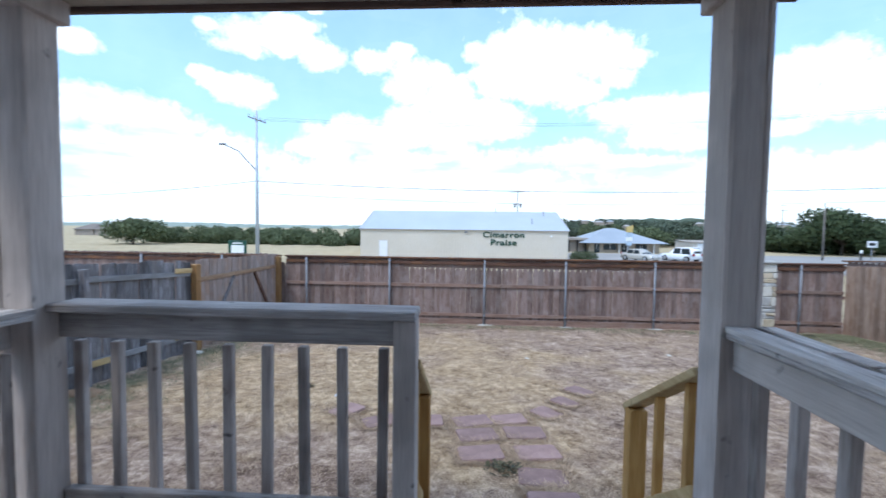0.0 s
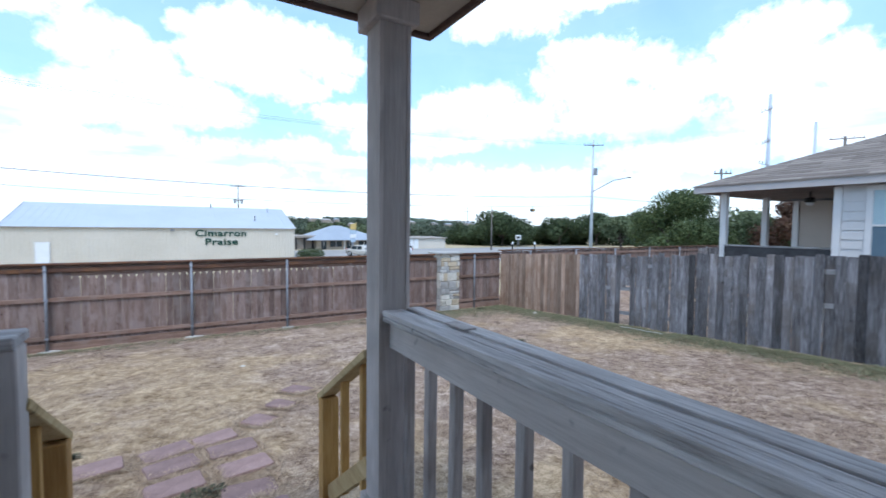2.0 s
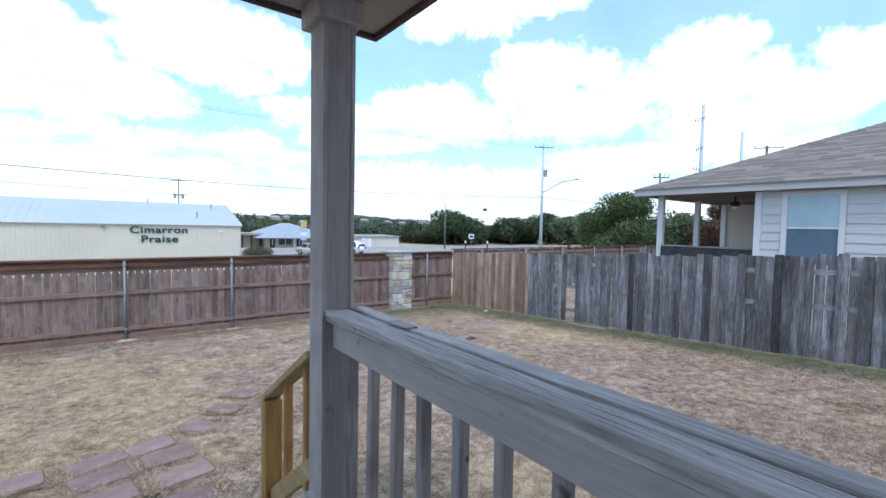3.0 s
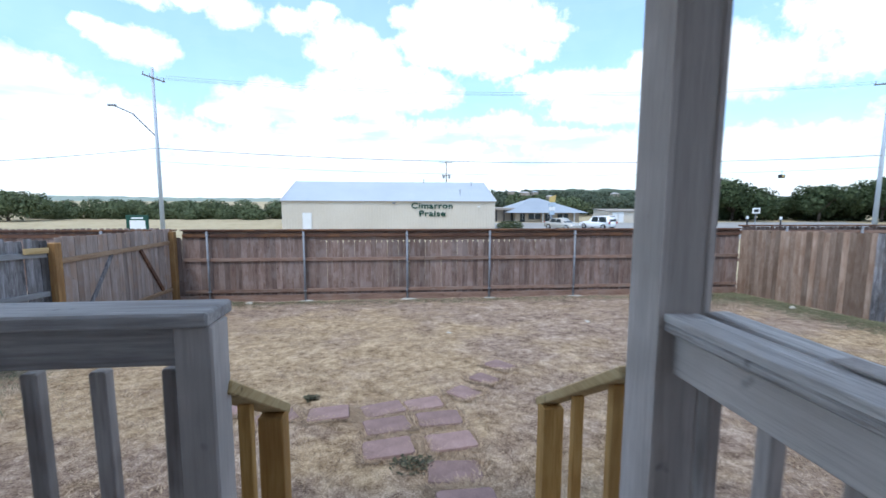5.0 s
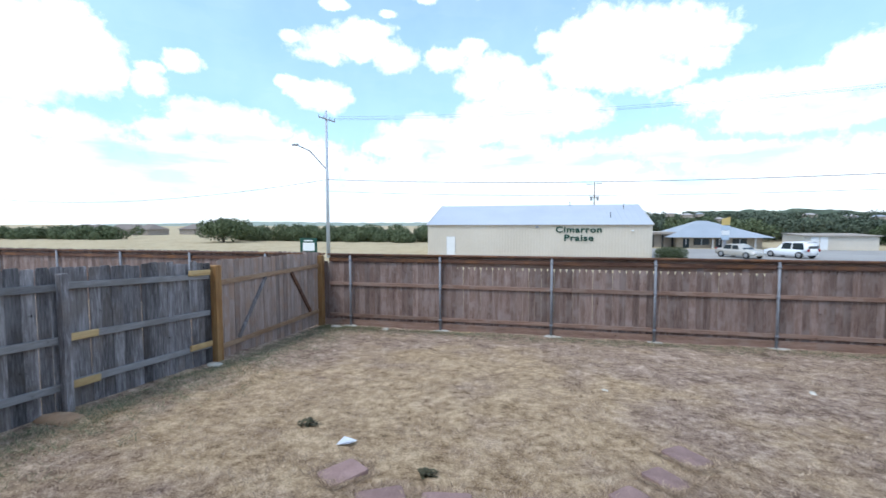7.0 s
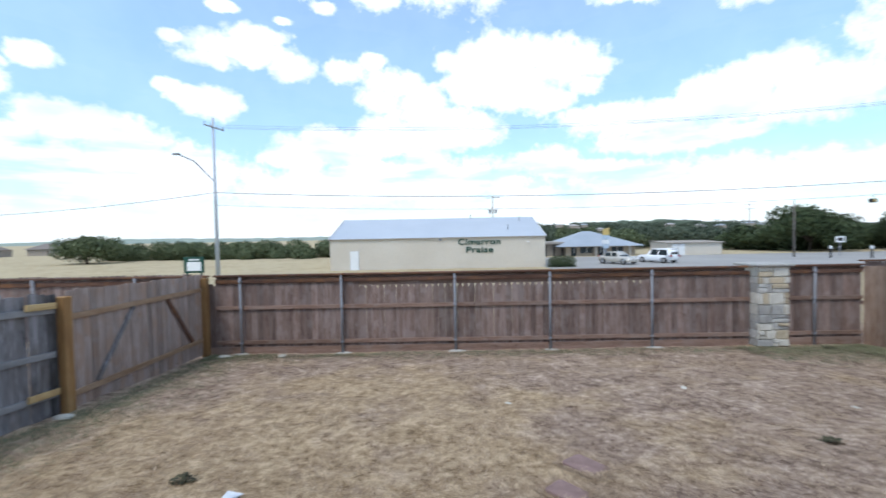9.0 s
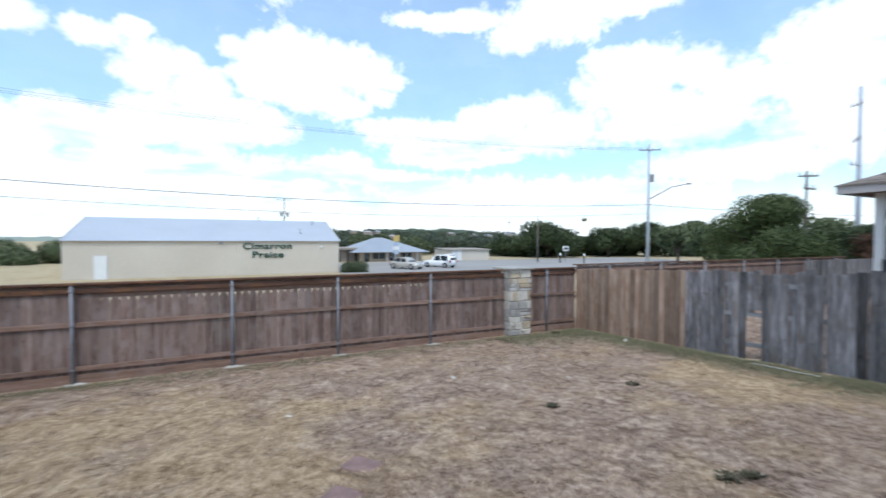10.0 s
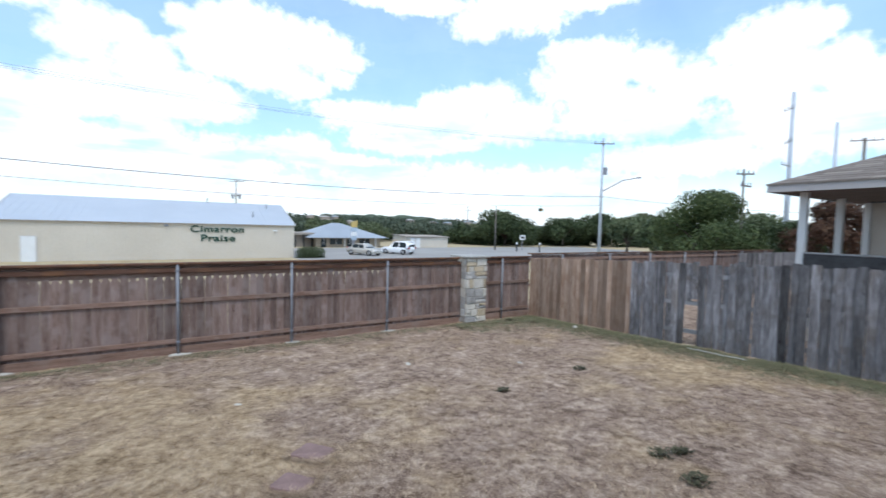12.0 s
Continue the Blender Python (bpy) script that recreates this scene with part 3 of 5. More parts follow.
def blades(count, place, height, width, spread, per=5):
    """Clumps of thin three-cornered blades."""
    verts, faces = [], []
    for _ in range(count):
        x, y = place()
        z = ground_z(x, y)
        tall = height * (0.45 + rng.random())
        for _ in range(per):
            a = rng.random() * 6.283
            bx, by = x + (rng.random() - 0.5) * spread, y + (rng.random() - 0.5) * spread
            lean = tall * (1.4 + 2.2 * rng.random())
            w = width * (0.6 + rng.random())
            c, s = math.cos(a), math.sin(a)
            i = len(verts)
            verts += [(bx - s * w, by + c * w, z - 0.01), (bx + s * w, by - c * w, z - 0.01), (bx + c * lean, by + s * lean, z + tall * (0.5 + 0.6 * rng.random()))]
            faces.append((i, i + 1, i + 2))
    sh = Shape()
    sh.v, sh.f = verts, faces
    return sh


def on_paver(x, y):
    for px, py, w, d, a in PAVERS:
        c, s = math.cos(radians(a)), math.sin(radians(a))
        u, v = (x - px) * c + (y - py) * s, (y - py) * c - (x - px) * s
        if abs(u) < w / 2 + .05 and abs(v) < d / 2 + .05:
            return True
    return False


def anywhere():
    """Denser close to the steps, in uneven patches."""
    while True:
        x, y = -5.0 + 15.0 * rng.random(), 1.6 + 11.8 * rng.random() ** 1.1
        if (y < 4.4 and x < 1.45) or on_paver(x, y):
            continue
        if 0.6 * noise.noise((x * 0.9, y * 0.9, 7.0)) + noise.noise((x * 3.3, y * 4.5, 1.0)) > -0.02 + 0.9 * (rng.random() - 0.5):
            return x, y


solid("dry_grass", blades(52000, anywhere, 0.017, 0.0036, 0.17, 7), STRAW, (0, 0, 0), "short dry straw-coloured grass tufts on the lawn", "grass", kind="stuff")


def along_fences():
    k = rng.random()
    if k < 0.60:
        return 10.0 - abs(rng.normal(0, 0.5)), 2.0 + 11.4 * rng.random()
    if k < 0.76:
        return -4.95 + abs(rng.normal(0, 0.55)), 4.0 + 9.3 * rng.random()
    if k < 0.90:
        return -5.0 + 15.0 * rng.random() ** 1.6, 13.35 - abs(rng.normal(0, 0.3))
    return 7.0 + 3.0 * rng.random(), 13.2 - abs(rng.normal(0, 0.7))


solid("fence_grass", blades(16000, along_fences, 0.036, 0.0045, 0.14, 6), GREEN_GRASS, (0, 0, 0), "faded green grass along the foot of the fences", "grass", kind="stuff")


def paver(x, y, w, d, turn, seed):
    """A squared slab with chipped corners and slightly wandering edges."""
    r = random.Random(seed)
    ring = []
    for (ax, ay), (bx, by) in (((-1, -1), (1, -1)), ((1, -1), (1, 1)), ((1, 1), (-1, 1)), ((-1, 1), (-1, -1))):
        for f in (0.07, 0.36, 0.66, 0.93):
            k = 1 + 0.05 * (r.random() - 0.5)
            ring.append(((ax + (bx - ax) * f) * k * w / 2, (ay + (by - ay) * f) * k * d / 2))
    n = len(ring)
    tip = 0.05 * (r.random() - 0.5)
    s = Shape()
    top = [(px * 0.975, py * 0.975, 0.010 + tip * px + 0.003 * r.random()) for px, py in ring]
    low = [(px, py, 0.003 + tip * px) for px, py in ring]
    base = [(px, py, -0.04) for px, py in ring]
    s.add(top + low + base, [tuple(range(n))] + [(n + i, n + (i + 1) % n, (i + 1) % n, i) for i in range(n)] + [(2 * n + i, 2 * n + (i + 1) % n, n + (i + 1) % n, n + i) for i in range(n)])
    ob = new("paver", s.mesh("paver", PAVER))
    ob.location, ob.rotation_euler = (x, y, ground_z(x, y) + 0.010), (radians(-3.6), 0, radians(turn))
    tagged(ob, "worn red sandstone paver sunk in dry grass", "paving stone", "stepping stones of the garden path")


for i, (x, y, w, d, a) in enumerate(PAVERS):
    paver(x, y, w, d, a, i)


def round_pavers():
    """Straw creeping over the joints between the slabs."""
    x, y, w, d, a = PAVERS[rng.integers(len(PAVERS))]
    u, v = rng.random() - 0.5, rng.choice((-0.5, 0.5))
    if rng.random() < 0.35:
        u, v = v, u
    u, v = (u * 1.1 + rng.normal(0, 0.05)) * w, v * d * 1.12 + rng.normal(0, 0.018)
    c, s = math.cos(radians(a)), math.sin(radians(a))
    return x + u * c - v * s, y + u * s + v * c


solid("paver_grass", blades(5600, round_pavers, 0.024, 0.0036, 0.05, 6), STRAW, (0, 0, 0), "pale straw creeping over the paving stone joints", "grass", kind="stuff")


def lump(name, x, y, r, h, mat, label, category, seed, group=""):
    """A small worn stone or scrap pressed into the lawn."""
    q = random.Random(seed)
    s = Shape()
    n = 8
    vs = [(0, 0, h)]
    for k, (f, z) in enumerate(((0.6, 0.85), (1.0, 0.3), (1.02, -0.5))):
        vs += [(math.cos(6.283 * i / n) * r * f * (0.8 + 0.4 * q.random()), math.sin(6.283 * i / n) * r * 0.55 * f * (0.8 + 0.4 * q.random()), h * z) for i in range(n)]
    fs = [(0, 1 + i, 1 + (i + 1) % n) for i in range(n)]
    for k in (0, 1):
        o = 1 + k * n
        fs += [(o + i, o + n + i, o + n + (i + 1) % n, o + (i + 1) % n) for i in range(n)]
    s.add(vs, fs)
    ob = new(name, s.mesh(name, mat, (0, 0, 0), True))
    ob.location, ob.rotation_euler = (x, y, ground_z(x, y)), (0, 0, q.random() * 3)
    tagged(ob, label, category, group)


def weed(x, y, r, h, label="low dark green weed in dry lawn"):
    vs = Shape()
    q = random.Random(int(x * 100 + y * 10))
    for _ in range(90):
        a, d = q.random() * 6.283, r * q.random() ** 0.6
        px, py, pz = math.cos(a) * d, math.sin(a) * d * 0.7, h * q.random() * (1 - d / r * 0.7)
        b = q.random() * 6.283
        l = 0.03 + 0.03 * q.random()
        vs.add([(px, py, pz), (px + math.cos(b) * l, py + math.sin(b) * l, pz + 0.02), (px + math.cos(b + 0.7) * l, py + math.sin(b + 0.7) * l, pz + 0.012)], [(0, 1, 2)])
    ob = new("weed", vs.mesh("weed", WEED))
    ob.location = (x, y, ground_z(x, y))
    tagged(ob, label, "weed", "weeds in the lawn", "stuff")


for x, y, r, h in [(-2.06, 7.5, .16, .07), (4.74, 5.79, .20, .06), (4.95, 5.72, .13, .05), (4.52, 5.33, .18, .07), (6.6, 8.43, .2, .05), (4.69, 8.19, .14, .05), (-.5, 6.75, .09, .05), (.55, 5.3, .22, .06), (8.9, 13.0, .2, .07)]:
    weed(x, y, r * .72, h * .8)
scrap = Shape()
for k in range(3):
    scrap.add([(-.09 + .03 * k, -.05, .012 * k), (.05, -.06 + .02 * k, .03), (.10, .05, .015), (-.05 + .02 * k, .06, .04 - .01 * k)], [(0, 1, 2), (0, 2, 3)])
litter = new("paper_litter", scrap.mesh("paper_litter", PAPER))
litter.location = (-1.44, 7.14, ground_z(-1.44, 7.14) + 0.012)
tagged(litter, "crumpled pale blue plastic scrap on the lawn", "litter")
for i, (x, y, r, h) in enumerate([(9.6, 11.2, .11, .06), (1.34, 9.66, .06, .015), (4.21, 10.28, .08, .018), (6.0, 9.3, .06, .015), (-4.6, 13.2, .14, .06), (-4.95, 9.45, .16, .05), (-3.3, 13.25, .16, .03)]):
    lump("stone", x, y, r, h, PALE_STONE, "pale flat stone lying in the grass", "stone", i, "loose pale stones")

pipe = Shape()
for k in range(6):
    ya, yb = 8.3 - .18 * k, 8.3 - .18 * (k + 1)
    pipe.tube((9.72, ya, ground_z(9.72, ya) + .03), (9.72, yb, ground_z(9.72, yb) + .02), .010, n=8, cap=k in (0, 5))
solid("plastic_pipe", pipe, CONCRETE, (9.72, 7.8, ground_z(9.72, 7.8)), "thin white plastic pipe lying in grass by the fence", "pipe")

# ---------- porch ----------
DECK, RAIL = 1.44, 2.357
deck = thing("porch_deck", (-0.1, 1.2, DECK), "weathered grey wooden porch deck on timber framing", "deck", kind="structure")
part("rim_joist", Shape().box((-1.62, 3.235, DECK - .22), (1.28, 3.27, DECK - .003), .004).box((1.24, -.5, DECK - .22), (1.275, 3.23, DECK - .003), .004).box((-1.615, -.5, DECK - .22), (-1.58, 3.23, DECK - .003), .004), PORCH_X, deck)
board = Shape().box((-1.61, -.068, -.03), (1.27, .068, 0), .005).mesh("deck_board", PORCH_X)
for i in range(27):
    piece("deck_board", board, deck, (0, -.4 + .1415 * i, DECK))
for px in (-1.5, 1.16):
    for py in (-.3, 3.16):
        part("pier", Shape().box((px - .07, py - .07, ground_z(px, py) - .1), (px + .07, py + .07, DECK - .2), .006), PORCH, deck)


def column(x0, x1, label):
    c = thing("porch_column", (x0, 3.16, DECK), label, "column", "porch columns")
    part("shaft", Shape().box((x0, 3.09, DECK), (x1, 3.235, 3.50), .006), PORCH, c)
    part("capital", Shape().box((x0 - .03, 3.06, 3.475), (x1 + .03, 3.262, 3.566), .005), PORCH, c)
    part("corner_trim", Shape().box((x0 - .004, 3.086, DECK), (x0 + .012, 3.0895, 3.474)).box((x1 - .012, 3.086, DECK), (x1 + .004, 3.0895, 3.474)), PORCH, c)
    part("foot_trim", Shape().box((x0 - .02, 3.07, DECK + .001), (x1 + .02, 3.255, DECK + .09), .004), PORCH, c)


column(-1.574, -1.443, "square grey-painted timber porch column, worn paint")
column(1.10, 1.226, "square grey-painted timber porch column, scuffed near its foot")


# railing between the west column and the steps
rail_w = thing("porch_railing", (-0.7, 3.22, DECK), "weathered grey wooden porch railing with square balusters", "railing", "porch railings")
part("cap_rail", Shape().box((-1.442, 3.135, RAIL - .035), (0.028, 3.29, RAIL), .006), PORCH_X, rail_w)
part("top_rail", Shape().box((-1.442, 3.195, RAIL - .145), (-0.063, 3.235, RAIL - .037), .004), PORCH_X, rail_w)
part("bottom_rail", Shape().box((-1.442, 3.195, 1.475), (-0.063, 3.235, 1.575), .004), PORCH_X, rail_w)
part("newel_post", Shape().box((-0.062, 3.16, DECK), (0.026, 3.262, RAIL - .037), .005), PORCH, rail_w)
bal = Shape().box((-.02, -.018, 0), (.02, .018, .70), .004).mesh("baluster", BALUSTER)
for i in range(9):
    piece("baluster", bal, rail_w, (-1.405 + .1605 * i, 3.255, 1.50), (0.3 * math.sin(i * 2.1), 0.5 * math.sin(i * 1.7), 0), (1, 1, .98))


def side_rail(x, label, sign):
    r = thing("porch_railing", (x, 1.3, DECK), label, "railing", "porch railings")
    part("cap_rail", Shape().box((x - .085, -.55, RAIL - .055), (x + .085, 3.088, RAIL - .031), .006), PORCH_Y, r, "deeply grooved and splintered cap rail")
    q = random.Random(int(x * 10))
    cuts = [-.085, -.030, .008, .022, .085]
    lift = [.0, -.002, -.005, .001]
    ys = [3.088 - 3.638 * k / 44 for k in range(45)]
    for (a, b), d in zip(zip(cuts, cuts[1:]), lift):
        wob = [(.0035 * noise.noise((y * 2.3, a * 60, 0.0)), .0035 * noise.noise((y * 2.3, b * 60, 0.0)), .003 * noise.noise((y * 3.1, a * 90, 5.0))) for y in ys]
        g = .0022
        vs = []
        for y, (wa, wb, wz) in zip(ys, wob):
            xa, xb = (x + a + (g + wa if a > -.08 else 0)), (x + b - (g - wb if b < .08 else 0))
            zt = RAIL - .012 + d + wz
            vs += [(xa, y, RAIL - .03), (xa, y, zt - .002), (xa + .003, y, zt), (xb - .003, y, zt), (xb, y, zt - .002), (xb, y, RAIL - .03)]
        fs = [(k * 6 + i, k * 6 + i + 1, k * 6 + i + 7, k * 6 + i + 6) for k in range(44) for i in range(5)]
        fs += [(5, 4, 3, 2, 1, 0), tuple(44 * 6 + i for i in range(6))]
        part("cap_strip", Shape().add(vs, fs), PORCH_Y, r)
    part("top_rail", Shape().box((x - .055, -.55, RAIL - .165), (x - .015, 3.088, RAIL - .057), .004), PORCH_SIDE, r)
    part("bottom_rail", Shape().box((x - .055, -.55, 1.475), (x - .015, 3.088, 1.565), .004), PORCH_Y, r)
    for i in range(21):
        piece("baluster", bal, r, (x + .008 + .0, 3.03 - .1695 * i, 1.50), (0.4 * math.sin(i * 1.3), 0.5 * math.sin(i * 2.7), 90), (1, 1, .975))
    return r


east = side_rail(1.195, "weathered grey wooden porch railing with a splintered cap", 1)
part("lifted_knot", Shape().box((1.20, 2.64, RAIL - .011), (1.25, 2.76, RAIL - .005), .002), BALUSTER, east, "dark lifted sliver of wood")
side_rail(-1.51, "weathered grey wooden porch railing beside the column", -1)

# porch roof
roof = thing("porch_roof", (-.15, 1.3, 3.55), "porch roof edge with brown trim over a tan soffit", "roof", kind="structure")
part("fascia", Shape().box((-1.80, 3.285, 3.545), (1.445, 3.312, 3.72), .004).box((1.418, -.6, 3.545), (1.445, 3.284, 3.72), .004).box((-1.80, -.6, 3.545), (-1.773, 3.284, 3.72), .004), TRIM_BROWN, roof)
part("soffit", Shape().box((-1.772, -.6, 3.567), (1.417, 3.284, 3.60)), SOFFIT, roof)
part("drip_edge", Shape().box((-1.82, 3.313, 3.665), (1.465, 3.335, 3.735), .004).box((1.446, -.6, 3.665), (1.465, 3.312, 3.735), .004), TRIM_BROWN, roof)
part("roof_deck", Shape().add([(-1.83, 3.34, 3.74), (1.47, 3.34, 3.74), (1.47, -.6, 4.6), (-1.83, -.6, 4.6), (-1.83, 3.34, 3.70), (1.47, 3.34, 3.70), (1.47, -.6, 4.56), (-1.83, -.6, 4.56)],
    [(0, 1, 2, 3), (4, 7, 6, 5), (0, 4, 5, 1), (1, 5, 6, 2), (2, 6, 7, 3), (3, 7, 4, 0)]), SHINGLE, roof)
solid("wall_south", Shape().box((-7, -.85, -.5), (8, -.6, 4.6)), SIDING, (0, -.7, 0), "plain pale siding wall of the house behind the porch", "wall", kind="structure")

# steps with their treated-pine handrails
steps = thing("porch_steps", (.56, 3.8, ground_z(.56, 3.8)), "wooden steps down from the porch to the lawn", "steps")
for i in range(4):
    y = 3.272 + .28 * i
    part("tread", Shape().box((.04, y, DECK - .175 * (i + 1) - .038), (1.08, y + .285, DECK - .175 * (i + 1)), .005), PORCH_X, steps)
for x in (.06, 1.02):
    s = Shape()
    s.beam((x + .02, 3.275, DECK - .33), (x + .02, 4.42, .58), .038, .24)
    part("stringer", s, PORCH_Y, steps)


def stair_rail(x, y_end, label):
    g = thing("stair_handrail", (x, 3.6, DECK - .3), label, "handrail", "handrails of the steps")
    z_end = 2.115 - .60 * (y_end - 3.27)
    part("handrail", Shape().beam((x, 3.24, 2.135), (x, y_end + .07, z_end - .04), .092, .036, (0, 0, 1), .004), TREATED_Y, g, "pale yellow handrail board")
    part("lower_rail", Shape().beam((x, 3.27, 1.62), (x, y_end - .045, z_end - .56), .038, .085, (0, 0, 1), .004), TREATED_Y, g)
    part("end_post", Shape().box((x - .045, y_end - .045, ground_z(x, y_end) - .05), (x + .045, y_end + .045, z_end - .02), .004), TREATED, g)
    k = 2 if y_end > 3.8 else 2
    for i in range(k):
        y = y_end - .28 * (i + 1)
        zt = 2.115 - .60 * (y - 3.27)
        part("baluster", Shape().box((x - .019, y - .019, zt - .60), (x + .019, y + .019, zt - .012), .003), TREATED, g)


stair_rail(1.135, 3.90, "new yellow treated-pine handrail beside the porch steps")
stair_rail(-.012, 3.74, "new yellow treated-pine handrail beside the porch steps")

# ---------- back fence ----------
FY = 13.53
TOPS = 1.80
fence = thing("back_fence", (1.3, FY, 0), "tall brown cedar privacy fence with steel posts", "fence")
picket_c = [dog_ear("picket", w, .016, 1.535, CEDAR, .021, .085) for w in (.1385, .140, .1415)]


def picket_run(parent, x0, x1, meshes, z0, pitch=.1412, y=FY + .05, lean=.35, seed=1):
    q = random.Random(seed)
    x = x0
    while x < x1:
        piece("picket", q.choice(meshes), parent, (x, y + .004 * q.random(), z0 + .014 * q.random() + (0 if -1.5 < x < 5.2 and q.random() < .92 else .085)), (0, (q.random() - .5) * lean, (q.random() - .5) * 1.2), (1, 1, 1 - .008 * q.random()))
        x += pitch + .0045 * q.random() ** 2


picket_run(fence, -5.2, 7.5, picket_c, 0.03)
picket_run(fence, 8.33, 10.13, picket_c, 0.05, seed=2)
RAILS = (.26, 1.08, 1.70)


def rails(parent, x0, x1, mat, posts, dz=0.0):
    xs = [x0] + [p for p in posts if x0 < p < x1] + [x1]
    for a, b in zip(xs, xs[1:]):
        for z in RAILS:
            q = random.Random(int(a * 10 + z * 100))
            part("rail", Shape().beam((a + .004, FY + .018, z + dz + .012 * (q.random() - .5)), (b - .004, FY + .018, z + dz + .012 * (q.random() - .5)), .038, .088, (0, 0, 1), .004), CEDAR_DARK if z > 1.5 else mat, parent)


POSTS = (-4.34, -1.98, .66, 2.865, 5.225)
rails(fence, -4.95, 7.5, CEDAR_X, POSTS)
rails(fence, 8.27, 10.11, CEDAR_X, (8.97,))
part("kick_board", Shape().box((-5.25, FY + .02, -.04), (7.5, FY + .038, .15), .003).box((8.27, FY + .02, -.02), (10.12, FY + .038, .16), .003), CEDAR_X, fence)
for a, b in ((-4.97, -1.9), (-1.896, .8), (.804, 4.1), (4.104, 7.44), (8.33, 10.11)):
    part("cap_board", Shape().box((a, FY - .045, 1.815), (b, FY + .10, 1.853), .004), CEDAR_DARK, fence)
part("trim_board", Shape().box((-4.95, FY + .064, 1.557), (7.44, FY + .08, 1.812)).box((8.33, FY + .064, 1.557), (10.12, FY + .08, 1.812)), CEDAR_X, fence)
for x in POSTS + (8.97,):
    zb = ground_z(x, FY - .06)
    p = part("post", Shape().tube((x, FY - .035, zb - .1), (x, FY - .035, 1.80), .028, n=12).tube((x, FY - .035, 1.80), (x, FY - .035, 1.812), .034, .02, 12), STEEL, fence, "galvanised steel fence post", True)
    for z in RAILS:
        part("bracket", Shape().box((x - .034, FY - .066, z - .02), (x + .034, FY - .002, z + .02), .004), STEEL, p)
    if x < 8:
        r = random.Random(int(x * 10))
        foot = Shape()
        n = 10
        foot.add([(x + .02 + math.cos(6.283 * i / n) * (.13 + .1 * r.random()), FY - .07 + math.sin(6.283 * i / n) * .07, zb + .012 + .018 * r.random()) for i in range(n)] +
                 [(x + .02 + math.cos(6.283 * i / n) * .25, FY - .07 + math.sin(6.283 * i / n) * .10, zb - .04) for i in range(n)],
                 [tuple(range(n))] + [(n + i, n + (i + 1) % n, (i + 1) % n, i) for i in range(n)])
        part("footing", foot, CONCRETE, p, "pale concrete footing")

# stone pillar set into the fence
pillar = thing("stone_pillar", (7.88, 13.5, .05), "rough limestone pillar with a flat grey cap, set into the fence", "pillar")
part("core", Shape().box((7.565, 13.335, -.1), (8.205, 13.93, 1.845)), MORTAR, pillar)
part("cap_stone", Shape().box((7.44, 13.22, 1.847), (8.32, 14.05, 1.905), .015), GREY_STONE, pillar, "flat grey cap stone")
q = random.Random(8)
z = .02
row = 0
while z < 1.83:
    h = min(.13 + .15 * q.random(), 1.845 - z)
    x = 7.535
    while x < 8.23:
        w = min(.10 + .26 * q.random(), 8.235 - x)
        if 8.235 - x - w < .07:
            w = 8.235 - x
        mat = PALE_STONE if z < .45 or q.random() < .45 else (TAN_STONE if .62 < z < 1.15 and q.random() < .75 else GREY_STONE)
        g = .012
        d = .02 * q.random()
        n_cut = 1 if h < .16 else q.choice((1, 1, 2, 2))
        cuts = [0] + sorted(h * (i + .35 * (q.random() - .5)) / n_cut for i in range(1, n_cut)) + [h]
        for c0, c1 in zip(cuts, cuts[1:]):
            d = .025 * q.random()
            st = Shape().box((x + g / 2, 13.305 - d, z + c0 + g / 2), (x + w - g / 2, 13.36, z + c1 - g / 2), .014)
            st.v = [(a + .03 * (q.random() - .5), b - .012 * q.random(), c + .026 * (q.random() - .5)) for a, b, c in st.v]
            part("stone", st, mat if q.random() < .5 else q.choice((PALE_STONE, GREY_STONE, TAN_STONE)), pillar)
        x += w
    for sx in (7.535, 8.205):
        st = Shape().box((sx, 13.365, z + .006), (sx + .03, 13.90, z + h - .006), .008)
        part("side_stone", st, q.choice((PALE_STONE, GREY_STONE, TAN_STONE)), pillar)
    z += h
    row += 1

# neighbours' stretches of the same fence line
east_run = thing("neighbour_back_fence", (20, FY, 0), "brown cedar fence behind the neighbouring yard", "fence")
picket_run(east_run, 10.26, 27, picket_c, .27, .1415, seed=4)
part("rail", Shape().box((10.08, FY, .9), (27, FY + .038, .99)), CEDAR_X, east_run)
part("rail", Shape().box((10.08, FY, 1.70), (27, FY + .038, 1.79)), CEDAR_X, east_run)
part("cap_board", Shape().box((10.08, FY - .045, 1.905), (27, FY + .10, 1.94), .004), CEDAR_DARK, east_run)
for x in np.arange(11.5, 27, 2.4):
    part("post", Shape().tube((x, FY - .035, 0), (x, FY - .035, 1.90), .031, n=8), STEEL, east_run, "", True)
west_run = thing("neighbour_back_fence", (-16, FY, 0), "brown cedar fence running on behind the next yard", "fence")
picket_run(west_run, -27, -5.2, picket_c, .26, .1415, seed=6)
part("rail", Shape().box((-27, FY, 1.06), (-5.1, FY + .038, 1.15)), CEDAR_X, west_run)
part("rail", Shape().box((-27, FY, 1.66), (-5.1, FY + .038, 1.75)), CEDAR_DARK, west_run)
part("cap_board", Shape().box((-27, FY - .045, 1.815), (-5.1, FY + .10, 1.853), .004), CEDAR_DARK, west_run)
for x in np.arange(-26, -6, 2.4):
    part("post", Shape().tube((x, FY - .035, -.1), (x, FY - .035, 1.83), .031, n=8), STEEL, west_run, "", True)

